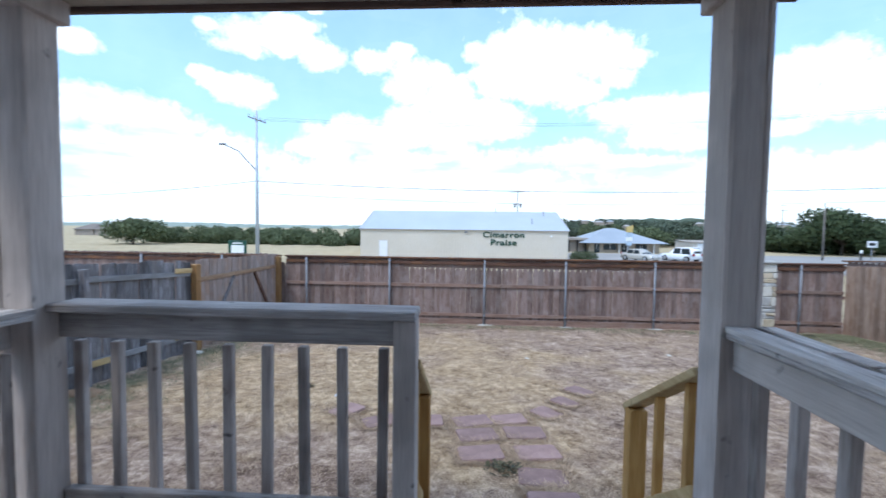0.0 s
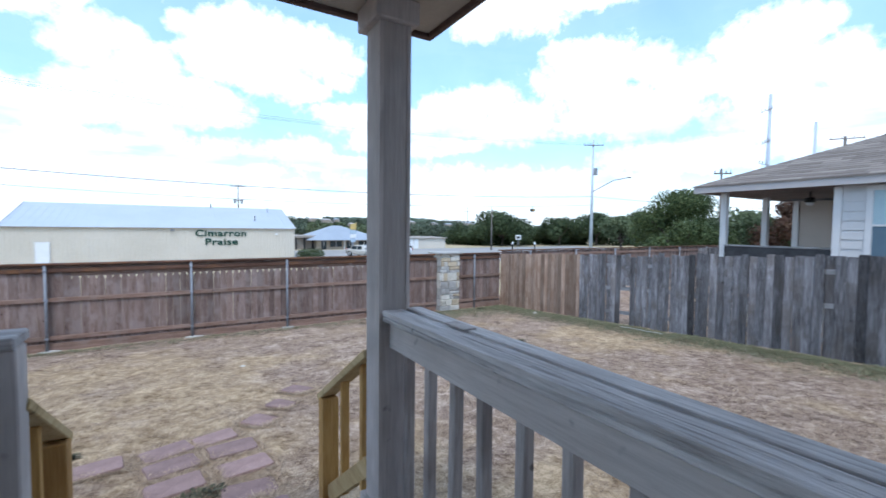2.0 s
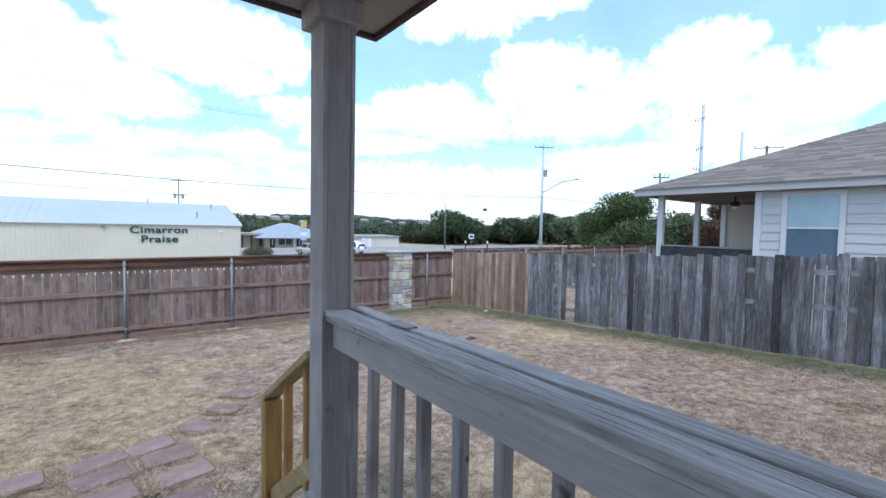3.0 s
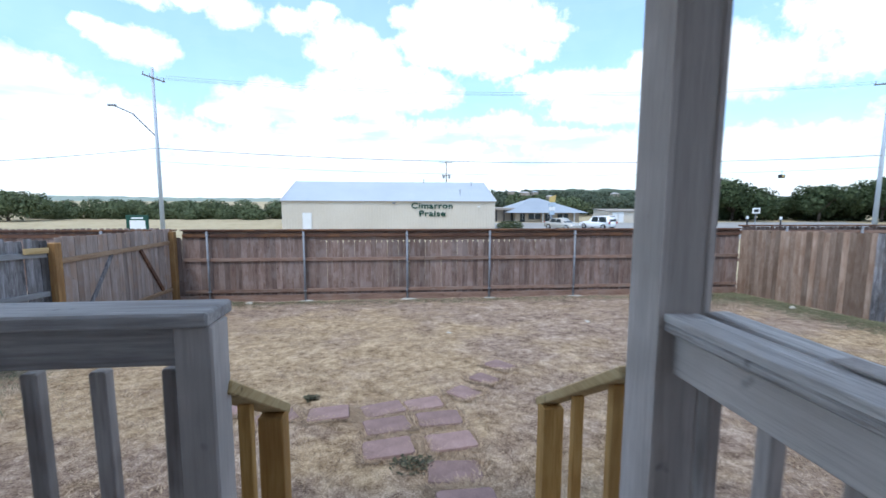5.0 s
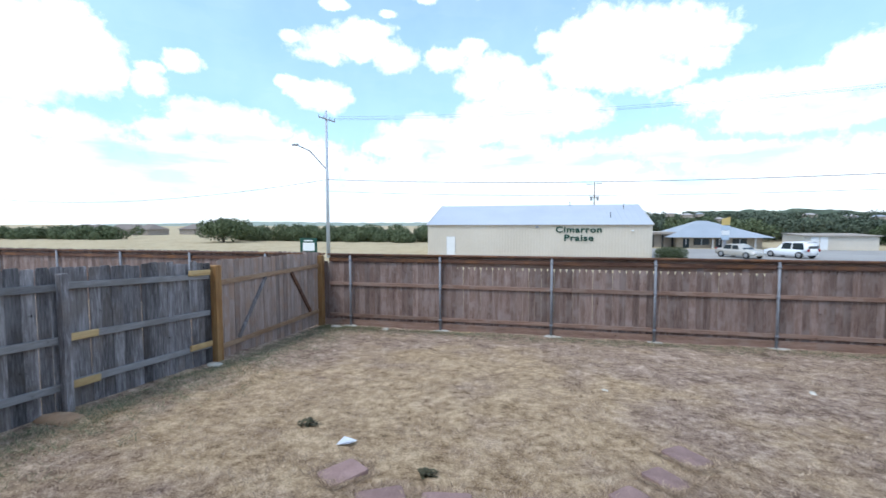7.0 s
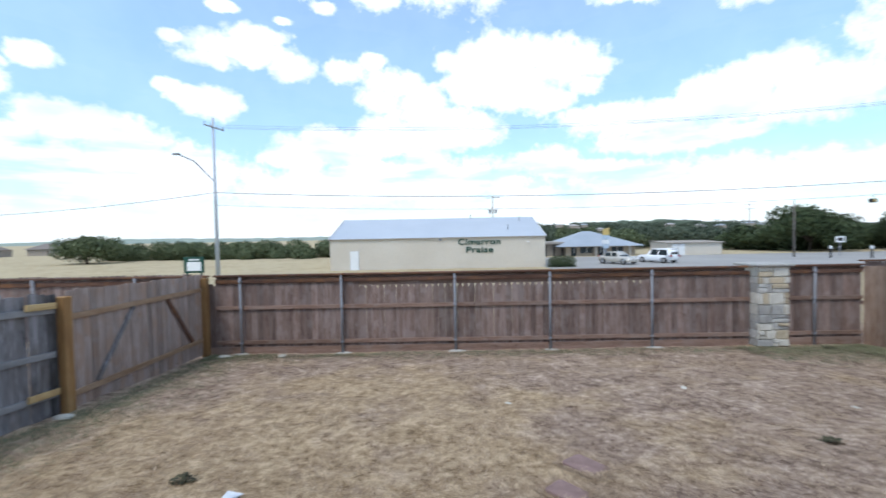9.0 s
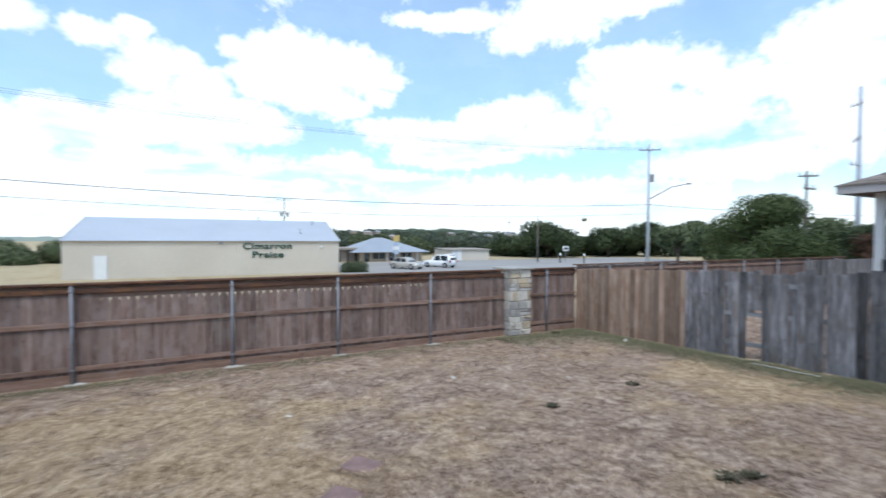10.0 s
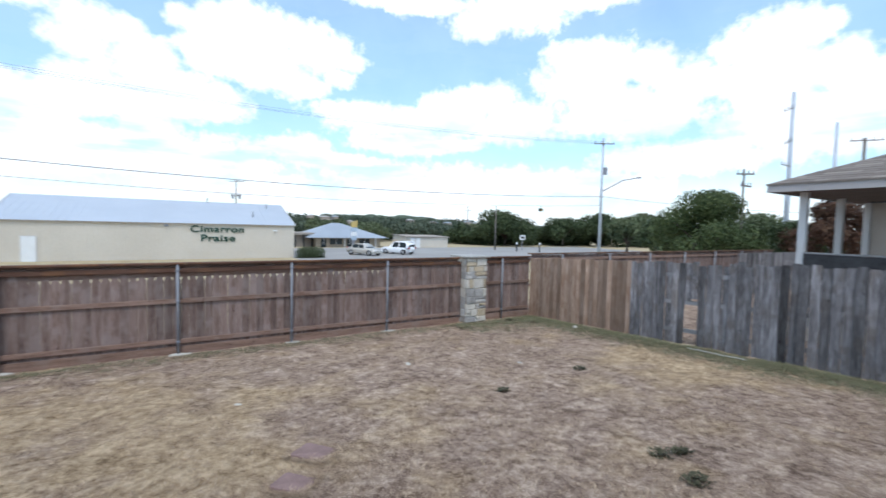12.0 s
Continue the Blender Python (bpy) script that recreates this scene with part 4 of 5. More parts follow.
# ---------- east fence ----------
EX = 10.13
efence = thing("side_fence", (EX, 7, .3), "side fence of mixed fresh brown and grey cedar pickets", "fence")
new_p = [dog_ear("picket", w, .016, 1.79, NEWCEDAR) for w in (.135, .14)]
old_p = [dog_ear("picket", w, .016, 1.79, GREYWOOD, .014, .02) for w in (.137, .142, .147)]
q = random.Random(12)
y = 13.46
while y > -4.5:
    fresh = y > 9.93
    zb = ground_z(EX, y, False)
    hole = 8.30 < y < 8.58
    jut = 0 if fresh else .05 * (q.random() - .5)
    ob = piece("picket", q.choice(new_p if fresh else old_p), efence, (EX + jut, y, zb + (.96 if hole else -.07) + (.02 if fresh else .055) * q.random()),
               ((q.random() - .5) * (.3 if fresh else .9), 0, -90 + (q.random() - .5) * 2), (1, 1, (.47 if hole else 1.04) - (.008 if fresh else .04) * q.random()))
    y -= .142 + .002 * q.random() if fresh else .141 + .016 * q.random() ** 2
for z in (.30, .92, 1.52):
    part("rail", Shape().beam((EX + .03, 13.5, ground_z(EX, 13.5, False) + z), (EX + .03, -4.5, ground_z(EX, -4.0, False) + z), .038, .088), GREYWOOD_Y, efence)
for y in np.arange(12.4, -4, -2.4):
    if abs(y - 8.3) > .3:
        part("post", Shape().box((EX + .052, y - .045, ground_z(EX, y) - .1), (EX + .14, y + .045, ground_z(EX, y, False) + 1.70)), GREYWOOD, efence)

# ---------- west fence and gate ----------
WX = -5.14
gate = thing("wooden_gate", (WX, 11.5, .2), "wide closed cedar gate with diagonal braces and orange-brown posts", "gate")
gate_p = [dog_ear("picket", w, .016, 1.86, GATEWOOD, .016, .02) for w in (.134, .14)]
q = random.Random(21)
y = 9.87
while y < 13.33:
    zb = .13 - (y - 9.65) * .028
    piece("picket", q.choice(gate_p), gate, (WX - .03, y, zb + .015 * q.random()), ((q.random() - .5) * .5, 0, 90 + (q.random() - .5)), (1, 1, 1.0 - .012 * q.random()))
    y += .1425 + .003 * q.random()


def gate_line(y, z):
    return (WX, y, z - (y - 9.65) * .009)


part("rail", Shape().beam(gate_line(9.80, 1.585), gate_line(13.30, 1.585), .038, .088, bevel=.004), GATE_RAIL, gate)
part("rail", Shape().beam(gate_line(9.80, .425), gate_line(13.30, .425), .038, .088, bevel=.004), GATE_RAIL, gate)
part("brace", Shape().beam((WX + .002, 12.10, 1.51), (WX + .002, 12.90, .45), .036, .085, bevel=.004), CEDAR_DARK, gate, "dark brown diagonal brace")
part("brace", Shape().beam((WX + .002, 11.15, 1.53), (WX + .002, 10.30, .48), .036, .07, bevel=.004), GREYWOOD, gate, "grey diagonal brace")
for y, zt in ((9.71, 1.90), (13.40, 1.81)):
    zb = ground_z(WX, y)
    part("gate_post", Shape().box((WX - .07, y - .075, zb - .1), (WX + .09, y + .075, zt), .008), POSTWOOD, gate, "orange-brown gate post")
wfence = thing("side_fence", (WX, 3, .4), "weathered grey cedar fence with patched rails", "fence")
grey_p = [dog_ear("picket", w, .016, 1.80, GREYWOOD, .014, .02) for w in (.133, .14, .146)]
y = 9.56
q = random.Random(30)
while y > -4.5:
    piece("picket", q.choice(grey_p), wfence, (WX - .035 + .01 * q.random(), y, ground_z(WX, y, False) - .06 + .03 * q.random()), ((q.random() - .5) * .9, 0, 90 + (q.random() - .5) * 2), (1, 1, 1.0 - .025 * q.random()))
    y -= .144 + .006 * q.random()
edges = [9.57, 7.2, 4.8, 2.4, 0, -2.4, -4.5]
for a, b in zip(edges, edges[1:]):
    za, zb = ground_z(WX, a, False), ground_z(WX, b, False)
    for z in (.29, .86, 1.49):
        part("rail", Shape().beam((WX, a - .004, za + z), (WX, b + .004, zb + z + .02), .038, .085, bevel=.003), GREYWOOD_Y, wfence)
    part("post", Shape().box((WX + .022, b - .045, zb - .1), (WX + .11, b + .045, zb + 1.66), .005), GREYWOOD, wfence)
for a, b, z in ((9.57, 9.12, 1.56), (9.57, 9.10, .33), (7.62, 7.26, .885), (7.62, 7.28, .30)):
    za, zb = ground_z(WX, a, False), ground_z(WX, b, False)
    part("splice", Shape().beam((WX + .040, a - .005, za + z), (WX + .040, b, zb + z), .036, .088, bevel=.003), TREATED_Y, wfence, "pale new splice on the rail")
lump("loose_board", -4.95, 7.0, .32, .05, GATE_RAIL, "short orange board lying against the fence foot", "board", 5)

# ---------- neighbour's house ----------
HX, HY = 12.8, 5.25
house = thing("neighbour_house", (17, 0, .4), "white-sided house with brown hip roof and a covered patio corner", "house")
part("wall", Shape().box((HX + .03, -9, 0), (HX + .2, HY, 3.70)).box((HX + .2, HY - .2, 0), (17.8, HY, 3.70)), SIDING, house)
lap = Shape().add([(0, 0, 0), (0, 1, 0), (.016, 1, .20), (.016, 0, .20), (.03, 0, 0), (.03, 1, 0), (.03, 1, .20), (.03, 0, .20)],
    [(0, 3, 2, 1), (4, 5, 6, 7), (0, 1, 5, 4), (3, 7, 6, 2), (1, 2, 6, 5), (0, 4, 7, 3)]).mesh("siding_board", SIDING)
WY0, WY1, WZ0, WZ1 = 3.72, 4.62, 2.02, 3.56
for i in range(11):
    z = 1.50 + .205 * i
    if z + .2 < WZ0 - .1 or z > WZ1 + .05:
        piece("siding_board", lap, house, (HX, -9, z), (0, 0, 0), (1, HY - .13 + 9, 1))
    else:
        piece("siding_board", lap, house, (HX, WY1 + .115, z), (0, 0, 0), (1, HY - .13 - WY1 - .115, 1))
        piece("siding_board", lap, house, (HX, -9, z), (0, 0, 0), (1, WY0 - .115 + 9, 1))
part("corner_board", Shape().box((HX - .018, HY - .128, .5), (HX + .03, HY + .012, 3.68), .004), TRIM_WHITE, house)
win = part("window", Shape().box((HX - .016, WY0 - .11, WZ1), (HX + .03, WY1 + .11, WZ1 + .10), .004).box((HX - .016, WY0 - .11, WZ0 - .1), (HX + .03, WY0, WZ1), .004).box((HX - .016, WY1, WZ0 - .1), (HX + .03, WY1 + .11, WZ1), .004), TRIM_WHITE, house, "white-trimmed sash window with closed blind")
part("upper_pane", Shape().box((HX + .012, WY0, 2.83), (HX + .02, WY1, WZ1)), BLIND, win, "upper pane, pale blind and sky reflection in one colour")
part("lower_pane", Shape().box((HX + .008, WY0, WZ0), (HX + .014, WY1, 2.83)), SCREEN, win, "blue-grey insect screen over the lower pane")
part("meeting_rail", Shape().box((HX - .006, WY0, 2.805), (HX + .0075, WY1, 2.85), .003), TRIM_WHITE, win)
for k in range(14):
    part("blind_slat", Shape().box((HX + .0085, WY0 + .02, 2.87 + .049 * k), (HX + .0115, WY1 - .02, 2.894 + .049 * k)), BLIND, win)
part("back_wall", Shape().box((17.82, HY, 0), (18.0, 7.78, 3.70)), PATIO_WALL, house)
part("end_trim", Shape().box((17.78, 7.66, .4), (17.95, 7.82, 3.70), .005), TRIM_WHITE, house)
part("patio_ceiling", Shape().box((12.62, HY - .1, 3.70), (18.2, 8.02, 3.74)), PATIO_CEILING, house)
part("patio_floor", Shape().box((12.85, HY, 0), (17.8, 7.85, .62)), CONCRETE, house)
for x, y in ((13.04, 7.62), (15.64, 7.72)):
    part("patio_post", Shape().box((x - .075, y - .075, .62), (x + .075, y + .075, 3.70), .006), TRIM_WHITE, house)
part("patio_rail", Shape().box((12.9, 5.3, 2.285), (12.95, 7.54, 2.325), .004), GREYWOOD_Y, house, "weathered grey patio railing over dark panels")
part("rail_panel", Shape().box((12.915, 5.3, 1.062), (12.935, 7.54, 2.283)), BLACK, house)
E0, E1, EZ0, EZ1 = 12.50, 8.17, 3.69, 3.875
part("fascia", Shape().box((E0, -10, EZ0), (E0 + .03, E1, EZ1)).box((E0 + .03, E1 - .03, EZ0), (24, E1, EZ1)), FASCIA_GREY, house)
part("soffit", Shape().box((E0 + .03, -10, EZ0 + .02), (HX + .03, E1 - .03, EZ0 + .045)), STUCCO, house)
RX = 18.25
PITCH = .415
RZ = EZ1 + PITCH * (RX - E0)
hip_end = E1 - (RX - E0)
part("roof", Shape().add([(E0 - .03, E1 + .03, EZ1), (RX, hip_end, RZ), (RX, -10, RZ), (E0 - .03, -10, EZ1), (24, E1 + .03, EZ1), (24, -10, EZ1), (E0 - .03, E1 + .03, EZ1 - .025), (E0 - .03, -10, EZ1 - .025)],
    [(0, 3, 2, 1), (0, 1, 4), (4, 1, 2, 5), (0, 6, 7, 3), (0, 4, 5, 3)]), SHINGLE, house)
course = Shape()
q = random.Random(4)
for k in range(40):
    d0, d1 = k * .145, k * .145 + .148
    x0, x1 = E0 - .03 + d0, E0 - .03 + d1
    z0, z1 = EZ1 + PITCH * d0 + .012, EZ1 + PITCH * d1 + .004
    y = E1 + .03 - d1
    while y > -1.5:
        w = .22 + .5 * q.random()
        lift = .006 * q.random()
        course.add([(x0, y, z0 + lift), (x1, y, z1 + lift), (x1, y - w, z1 + lift), (x0, y - w, z0 + lift), (x0, y, z0 - .012), (x0, y - w, z0 - .012)], [(0, 3, 2, 1), (0, 4, 5, 3)])
        y -= w
shingles = part("shingles", course, SHINGLE, house)
tagged(shingles, kind="stuff")
fan = thing("ceiling_fan", (14.3, 6.2, 3.70), "dark patio ceiling fan with a small light bowl", "ceiling fan")
part("rod", Shape().tube((14.3, 6.2, 3.70), (14.3, 6.2, 3.52), .02), BLACK, fan)
part("hub", Shape().tube((14.3, 6.2, 3.56), (14.3, 6.2, 3.46), .10, .12, 14).tube((14.3, 6.2, 3.46), (14.3, 6.2, 3.43), .12, .07, 14), BLACK, fan, "", True)
part("light_bowl", Shape().tube((14.3, 6.2, 3.43), (14.3, 6.2, 3.36), .10, .05, 14), WHITE_METAL, fan, "", True)
for k in range(5):
    a = 6.283 * k / 5 + .3
    part("blade", Shape().beam((14.3 + .12 * math.cos(a), 6.2 + .12 * math.sin(a), 3.50), (14.3 + .62 * math.cos(a), 6.2 + .62 * math.sin(a), 3.50), .12, .01, (.1, .1, 1)), BLACK, fan)
grey_run = thing("neighbour_side_fence", (19, 12.2, 0), "low grey wooden fence beyond the patio", "fence")
for k in range(40):
    piece("picket", old_p[k % 3], grey_run, (20.6 + .15 * k, 12.3, .12), (0, 0, 0))
part("rail", Shape().box((20.5, 12.32, 1.4), (26.6, 12.36, 1.49)), GREYWOOD, grey_run)

# ---------- long metal hall across the lot ----------
CX0, CX1, CY0, CY1 = -12.25, 11.28, 51.0, 66.5
CZ, CRZ, CB = 2.47, 4.85, -1.0
hall = thing("metal_hall", (0, 58, CB), "long cream metal-clad hall with a pale metal gable roof", "building")
wall_s = Shape()
step = .305
n = int((CX1 - CX0) / step)
prof = []
for i in range(n + 1):
    x = CX0 + (CX1 - CX0) * i / n
    prof += [(x - .03, CY0), (x - .015, CY0 - .02), (x + .015, CY0 - .02), (x + .03, CY0)]
m = len(prof)
wall_s.add([(x, y, CB) for x, y in prof] + [(x, y, CZ - .02) for x, y in prof], [(i, i + 1, m + i + 1, m + i) for i in range(m - 1)])
wall_s.add([(CX1, CY0, CB), (CX1, CY1, CB), (CX1, CY1, CZ), (CX1, (CY0 + CY1) / 2, CRZ - .05), (CX1, CY0, CZ - .02)], [(0, 1, 2, 3, 4)])
wall_s.add([(CX0, CY0, CB), (CX0, CY1, CB), (CX0, CY1, CZ), (CX0, (CY0 + CY1) / 2, CRZ - .05), (CX0, CY0, CZ - .02)], [(4, 3, 2, 1, 0)])
part("wall", wall_s, CREAM_METAL, hall)
rs = Shape()
ym = (CY0 + CY1) / 2
rs.add([(CX0 - .12, CY0 - .15, CZ), (CX1 + .12, CY0 - .15, CZ), (CX1 + .12, ym, CRZ), (CX0 - .12, ym, CRZ), (CX1 + .12, CY1 + .15, CZ), (CX0 - .12, CY1 + .15, CZ)], [(0, 1, 2, 3), (3, 2, 4, 5)])
roof_p = part("roof", rs, ROOF_METAL, hall)
for i in range(0, n, 2):
    x = CX0 + (CX1 - CX0) * (i + .5) / n
    part("seam", Shape().beam((x, CY0 - .15, CZ + .012), (x, ym, CRZ + .012), .03, .012), ROOF_METAL, roof_p)
part("eave_trim", Shape().box((CX0 - .14, CY0 - .2, CZ - .09), (CX1 + .14, CY0 - .04, CZ - .003)), STUCCO, hall)
for x in (CX1 + .13, CX0 - .13):
    part("rake_trim", Shape().beam((x, CY0 - .15, CZ), (x, ym, CRZ), .04, .16), TRIM_WHITE, hall)
door = part("door", Shape().box((-10.05, CY0 - .06, CB), (-9.15, CY0 - .04, 1.12), .01), WHITE_METAL, hall, "white metal side door")
part("door_frame", Shape().box((-10.11, CY0 - .075, CB), (-10.05, CY0 - .035, 1.18)).box((-9.15, CY0 - .075, CB), (-9.09, CY0 - .035, 1.18)).box((-10.05, CY0 - .075, 1.12), (-9.15, CY0 - .035, 1.18)), TRIM_WHITE, door)
part("wall_light", Shape().box((-.32, CY0 - .22, 2.12), (.02, CY0 - .04, 2.33), .03), STEEL, hall, "grey flood light")
part("wall_light", Shape().box((9.25, CY0 - .18, 1.78), (9.55, CY0 - .04, 1.92), .03), WHITE_METAL, hall, "small white wall light")
for x, y, h in ((7.6, 53.4, .55), (9.5, 57.0, .5), (3.6, 58.4, .45)):
    z = CZ + (CRZ - CZ) * min((y - CY0) / (ym - CY0), 1)
    part("vent_pipe", Shape().tube((x, y, z - .1), (x, y, z + h), .05, n=8).tube((x, y, z + h), (x, y, z + h + .05), .09, .09, 8), STEEL, hall, "", True)


def lettering(words, x0, x1, z0, z1, y):
    c = bpy.data.curves.new("letters", "FONT")
    c.body, c.size, c.extrude, c.offset, c.space_character = words, 1.0, .03, .022, 1.08
    tmp = new("letters", c)
    bpy.context.view_layer.update()
    me = bpy.data.meshes.new_from_object(tmp.evaluated_get(bpy.context.evaluated_depsgraph_get()))
    bpy.data.objects.remove(tmp)
    xs, ys = [v.co.x for v in me.vertices], [v.co.y for v in me.vertices]
    sx, sy = (x1 - x0) / (max(xs) - min(xs)), (z1 - z0) / (max(ys) - min(ys))
    bx, by = min(xs), min(ys)
    for v in me.vertices:
        v.co = Vector((x0 + (v.co.x - bx) * sx, y - v.co.z, z0 + (v.co.y - by) * sy)) - LOC[hall]
    me.materials.clear()
    me.materials.append(GREEN_PAINT)
    ob = new("wall_lettering", me)
    ob.parent = hall
    tagged(ob, "dark green raised wall lettering")


lettering("Cimarron", 1.78, 6.42, 1.63, 2.28, CY0 - .07)
lettering("Praise", 2.66, 5.62, .75, 1.42, CY0 - .07)
for x0, w in ((11.3, 3.2),):
    shrub = Shape()
    q = random.Random(2)
    for _ in range(8000):
        u, v = q.random() * 2 - 1, q.random()
        a = q.random() * 6.283
        r = 1.02 * q.random() ** .3
        px = x0 + w / 2 + u * w / 2 * r
        lim = (1 - abs(u) ** 6)
        py, pz = 50.3 + .75 * math.cos(a) * lim * r, -.95 + max(0, (.55 + .6 * math.sin(a)) * r) * (lim * .5 + .5)
        b, l = q.random() * 6.283, .05 + .06 * q.random()
        shrub.add([(px, py, pz), (px + l * math.cos(b), py + l * math.sin(b), pz + .05), (px + l * math.cos(b + 1), py, pz + .09)], [(0, 1, 2)])
    solid("clipped_hedge", shrub, LEAF_HEDGE, (x0 + w / 2, 50.3, -.95), "low clipped dark green hedge beside the hall", "hedge")

# ---------- hip-roofed stone building ----------
bank = thing("hip_roof_building", (24, 76, -.95), "low tan stone building under a blue-grey hip roof", "building")
part("wall", Shape().box((19.2, 71.5, -1), (30.0, 82, .75)), STONE_WALL, bank)
part("wing_wall", Shape().box((15.0, 73, -1), (19.19, 80, .95)), STUCCO, bank)
part("wing_roof", Shape().box((14.4, 72.2, .96), (20.2, 80.6, 1.30), .02), STUCCO, bank, "flat tan wing roof")
B0, B1, BY0, BY1 = 17.7, 31.1, 70.4, 83
part("roof", Shape().add([(B0, BY0, .58), (B1, BY0, .58), (B1, BY1, .58), (B0, BY1, .58), (23.2, 76.4, 2.95), (24.6, 76.4, 2.95)], [(0, 1, 5, 4), (1, 2, 5), (2, 3, 4, 5), (3, 0, 4), (3, 2, 1, 0)]), HIP_METAL, bank)
for x, w in ((20.0, .8), (21.4, 2.0), (24.2, .9), (26.3, 1.8)):
    wn = part("window", Shape().box((x, 71.42, -.5 if w > 1 else -.95), (x + w, 71.48, .42)), GLASS_DARK, bank, "dark window")
    part("window_frame", Shape().box((x + w / 2 - .04, 71.40, -.5), (x + w / 2 + .04, 71.418, .42)), TRIM_WHITE, wn)
for x in (23.6, 24.9, 28.9):
    part("porch_post", Shape().box((x, 71.0, -1), (x + .2, 71.2, .57)), TRIM_WHITE, bank)
for k in range(3):
    part("wing_post", Shape().box((16.2 + 1.3 * k, 72.5, -1), (16.4 + 1.3 * k, 72.7, .955)), BLACK, bank)

shed = thing("metal_shed", (38, 72, -.95), "small cream metal shed with white doors", "shed")
part("wall", Shape().box((34.0, 69.5, -1), (42.2, 75, .95)), CREAM_METAL, shed)
part("roof", Shape().add([(33.7, 69.2, .96), (42.5, 69.2, .96), (42.5, 75.3, 1.15), (33.7, 75.3, 1.15), (33.7, 69.2, .84), (42.5, 69.2, .84)], [(0, 1, 2, 3), (0, 4, 5, 1)]), STUCCO, shed)
for x in (34.7, 35.7):
    part("door", Shape().box((x, 69.42, -1), (x + .9, 69.48, .75), .01), WHITE_METAL, shed, "white shed door")

# ---------- parked cars ----------


def car(at, heading, length, width, height, mat, label, suv):
    """Body as lofted cross-sections along its length; local +x is the front."""
    g = thing("parked_car", (0, 0, 0), label, "car", "cars in the car park")
    L, W, H = length / 2, width / 2, height
    if suv:
        prof = [(-1.0, .42, .70, .56), (-.97, .36, .98, .60), (-.90, .30, H / 1.0 * .60, .62), (-.55, .24, .92, 1), (0, .22, .92, 1), (.45, .24, .93, 1), (.75, .26, .88, .97), (.95, .30, .74, .9), (1.0, .38, .62, .8)]
        cabin = [(-.95, .80), (-.85, 1.0), (-.3, 1.0), (.12, .97), (.42, .58)]
    else:
        prof = [(-1.0, .42, .78, .78), (-.96, .32, .92, .92), (-.6, .24, .90, 1), (0, .22, .86, 1), (.45, .24, .88, 1), (.8, .26, .80, .96), (.96, .30, .66, .88), (1.0, .38, .56, .78)]
        cabin = [(-.72, .60), (-.45, .96), (-.05, 1.0), (.12, .96), (.46, .60)]
    s = Shape()
    n = 8
    for x, zb, zt, wf in prof:
        w = W * wf
        zt = max(zt, zb + .2)
        s.v += [(x * L, -w * .94, zb), (x * L, -w, zb + .15), (x * L, -w, zt - .16), (x * L, -w * .86, zt), (x * L, w * .86, zt), (x * L, w, zt - .16), (x * L, w, zb + .15), (x * L, w * .94, zb)]
    for i in range(len(prof) - 1):
        s.f += [(i * n + k, i * n + (k + 1) % n, (i + 1) * n + (k + 1) % n, (i + 1) * n + k) for k in range(n)]
    s.f += [tuple(range(n))[::-1], tuple(range((len(prof) - 1) * n, len(prof) * n))]
    body = part("body", s, mat, g, "", True)
    roof_z = H
    base = .86
    top = Shape()
    for x, f in cabin:
        z = base + (roof_z - base) * (0 if f <= .6 else (f - .6) / .4)
        w = W * (.90 if f <= .6 else .72)
        top.v += [(x * L, -W * .88, base - .04), (x * L, -w, z), (x * L, w, z), (x * L, W * .88, base - .04)]
    for i in range(len(cabin) - 1):
        top.f += [(i * 4 + k, i * 4 + k + 1, i * 4 + 5 + k, i * 4 + 4 + k) for k in range(3)]
    part("cabin", top, mat, g, "", True)
    xa, xb = (cabin[0][0] + .10) * L, (cabin[-1][0] - .12) * L
    xm = (xa + xb) / 2
    for sgn in (-1, 1):
        for p, r in ((xa + .1, xm - .06), (xm + .06, xb - .25)):
            lo, hi = base + .03, roof_z - .13
            y0, y1 = sgn * (W * .88 + .004), sgn * (W * .755 + .012)
            part("side_window", Shape().add([(p, y0, lo), (r, y0, lo), (r - (.18 if r > xm else 0), y1, hi), (p + (.18 if p < xm - .5 else 0), y1, hi)], [(0, 1, 2, 3) if sgn < 0 else (3, 2, 1, 0)]), GLASS_DARK, g)
    zr = lambda f: base + (roof_z - base) * (f - .6) / .4
    for nm, (c0, c1) in (("rear_window", (cabin[0], cabin[1])), ("windscreen", (cabin[-1], cabin[-2]))):
        za, zb2 = base + .05, zr(c1[1]) - .05
        x0, x1 = c0[0] * L, c1[0] * L
        off = .03 if x0 > x1 else -.03
        part(nm, Shape().add([(x0 + (x1 - x0) * .12 + off, -W * .78, za), (x0 + (x1 - x0) * .12 + off, W * .78, za), (x1 + off * 1.5, W * .66, zb2), (x1 + off * 1.5, -W * .66, zb2)], [(0, 1, 2, 3)]), GLASS_DARK, g)
    for sx in (-.62, .62):
        for sgn in (-1, 1):
            y = sgn * W * .93
            wh = part("wheel", Shape().tube((sx * L, y - .1, .33), (sx * L, y + .1, .33), .33, n=20), RUBBER, g, "", True)
            part("rim", Shape().tube((sx * L, y + sgn * .10, .33), (sx * L, y + sgn * .112, .33), .21, .19, 12), ALLOY, wh)
    for sgn in (-1, 1):
        part("headlight", Shape().box((L * .94, sgn * W * .55, .58), (L * .995, sgn * W * .86, .72), .02), LAMP_CLEAR, g)
        part("tail_light", Shape().box((-L * .985, sgn * W * .60, .72), (-L * .93, sgn * W * .90, .95), .02), LAMP_RED, g)
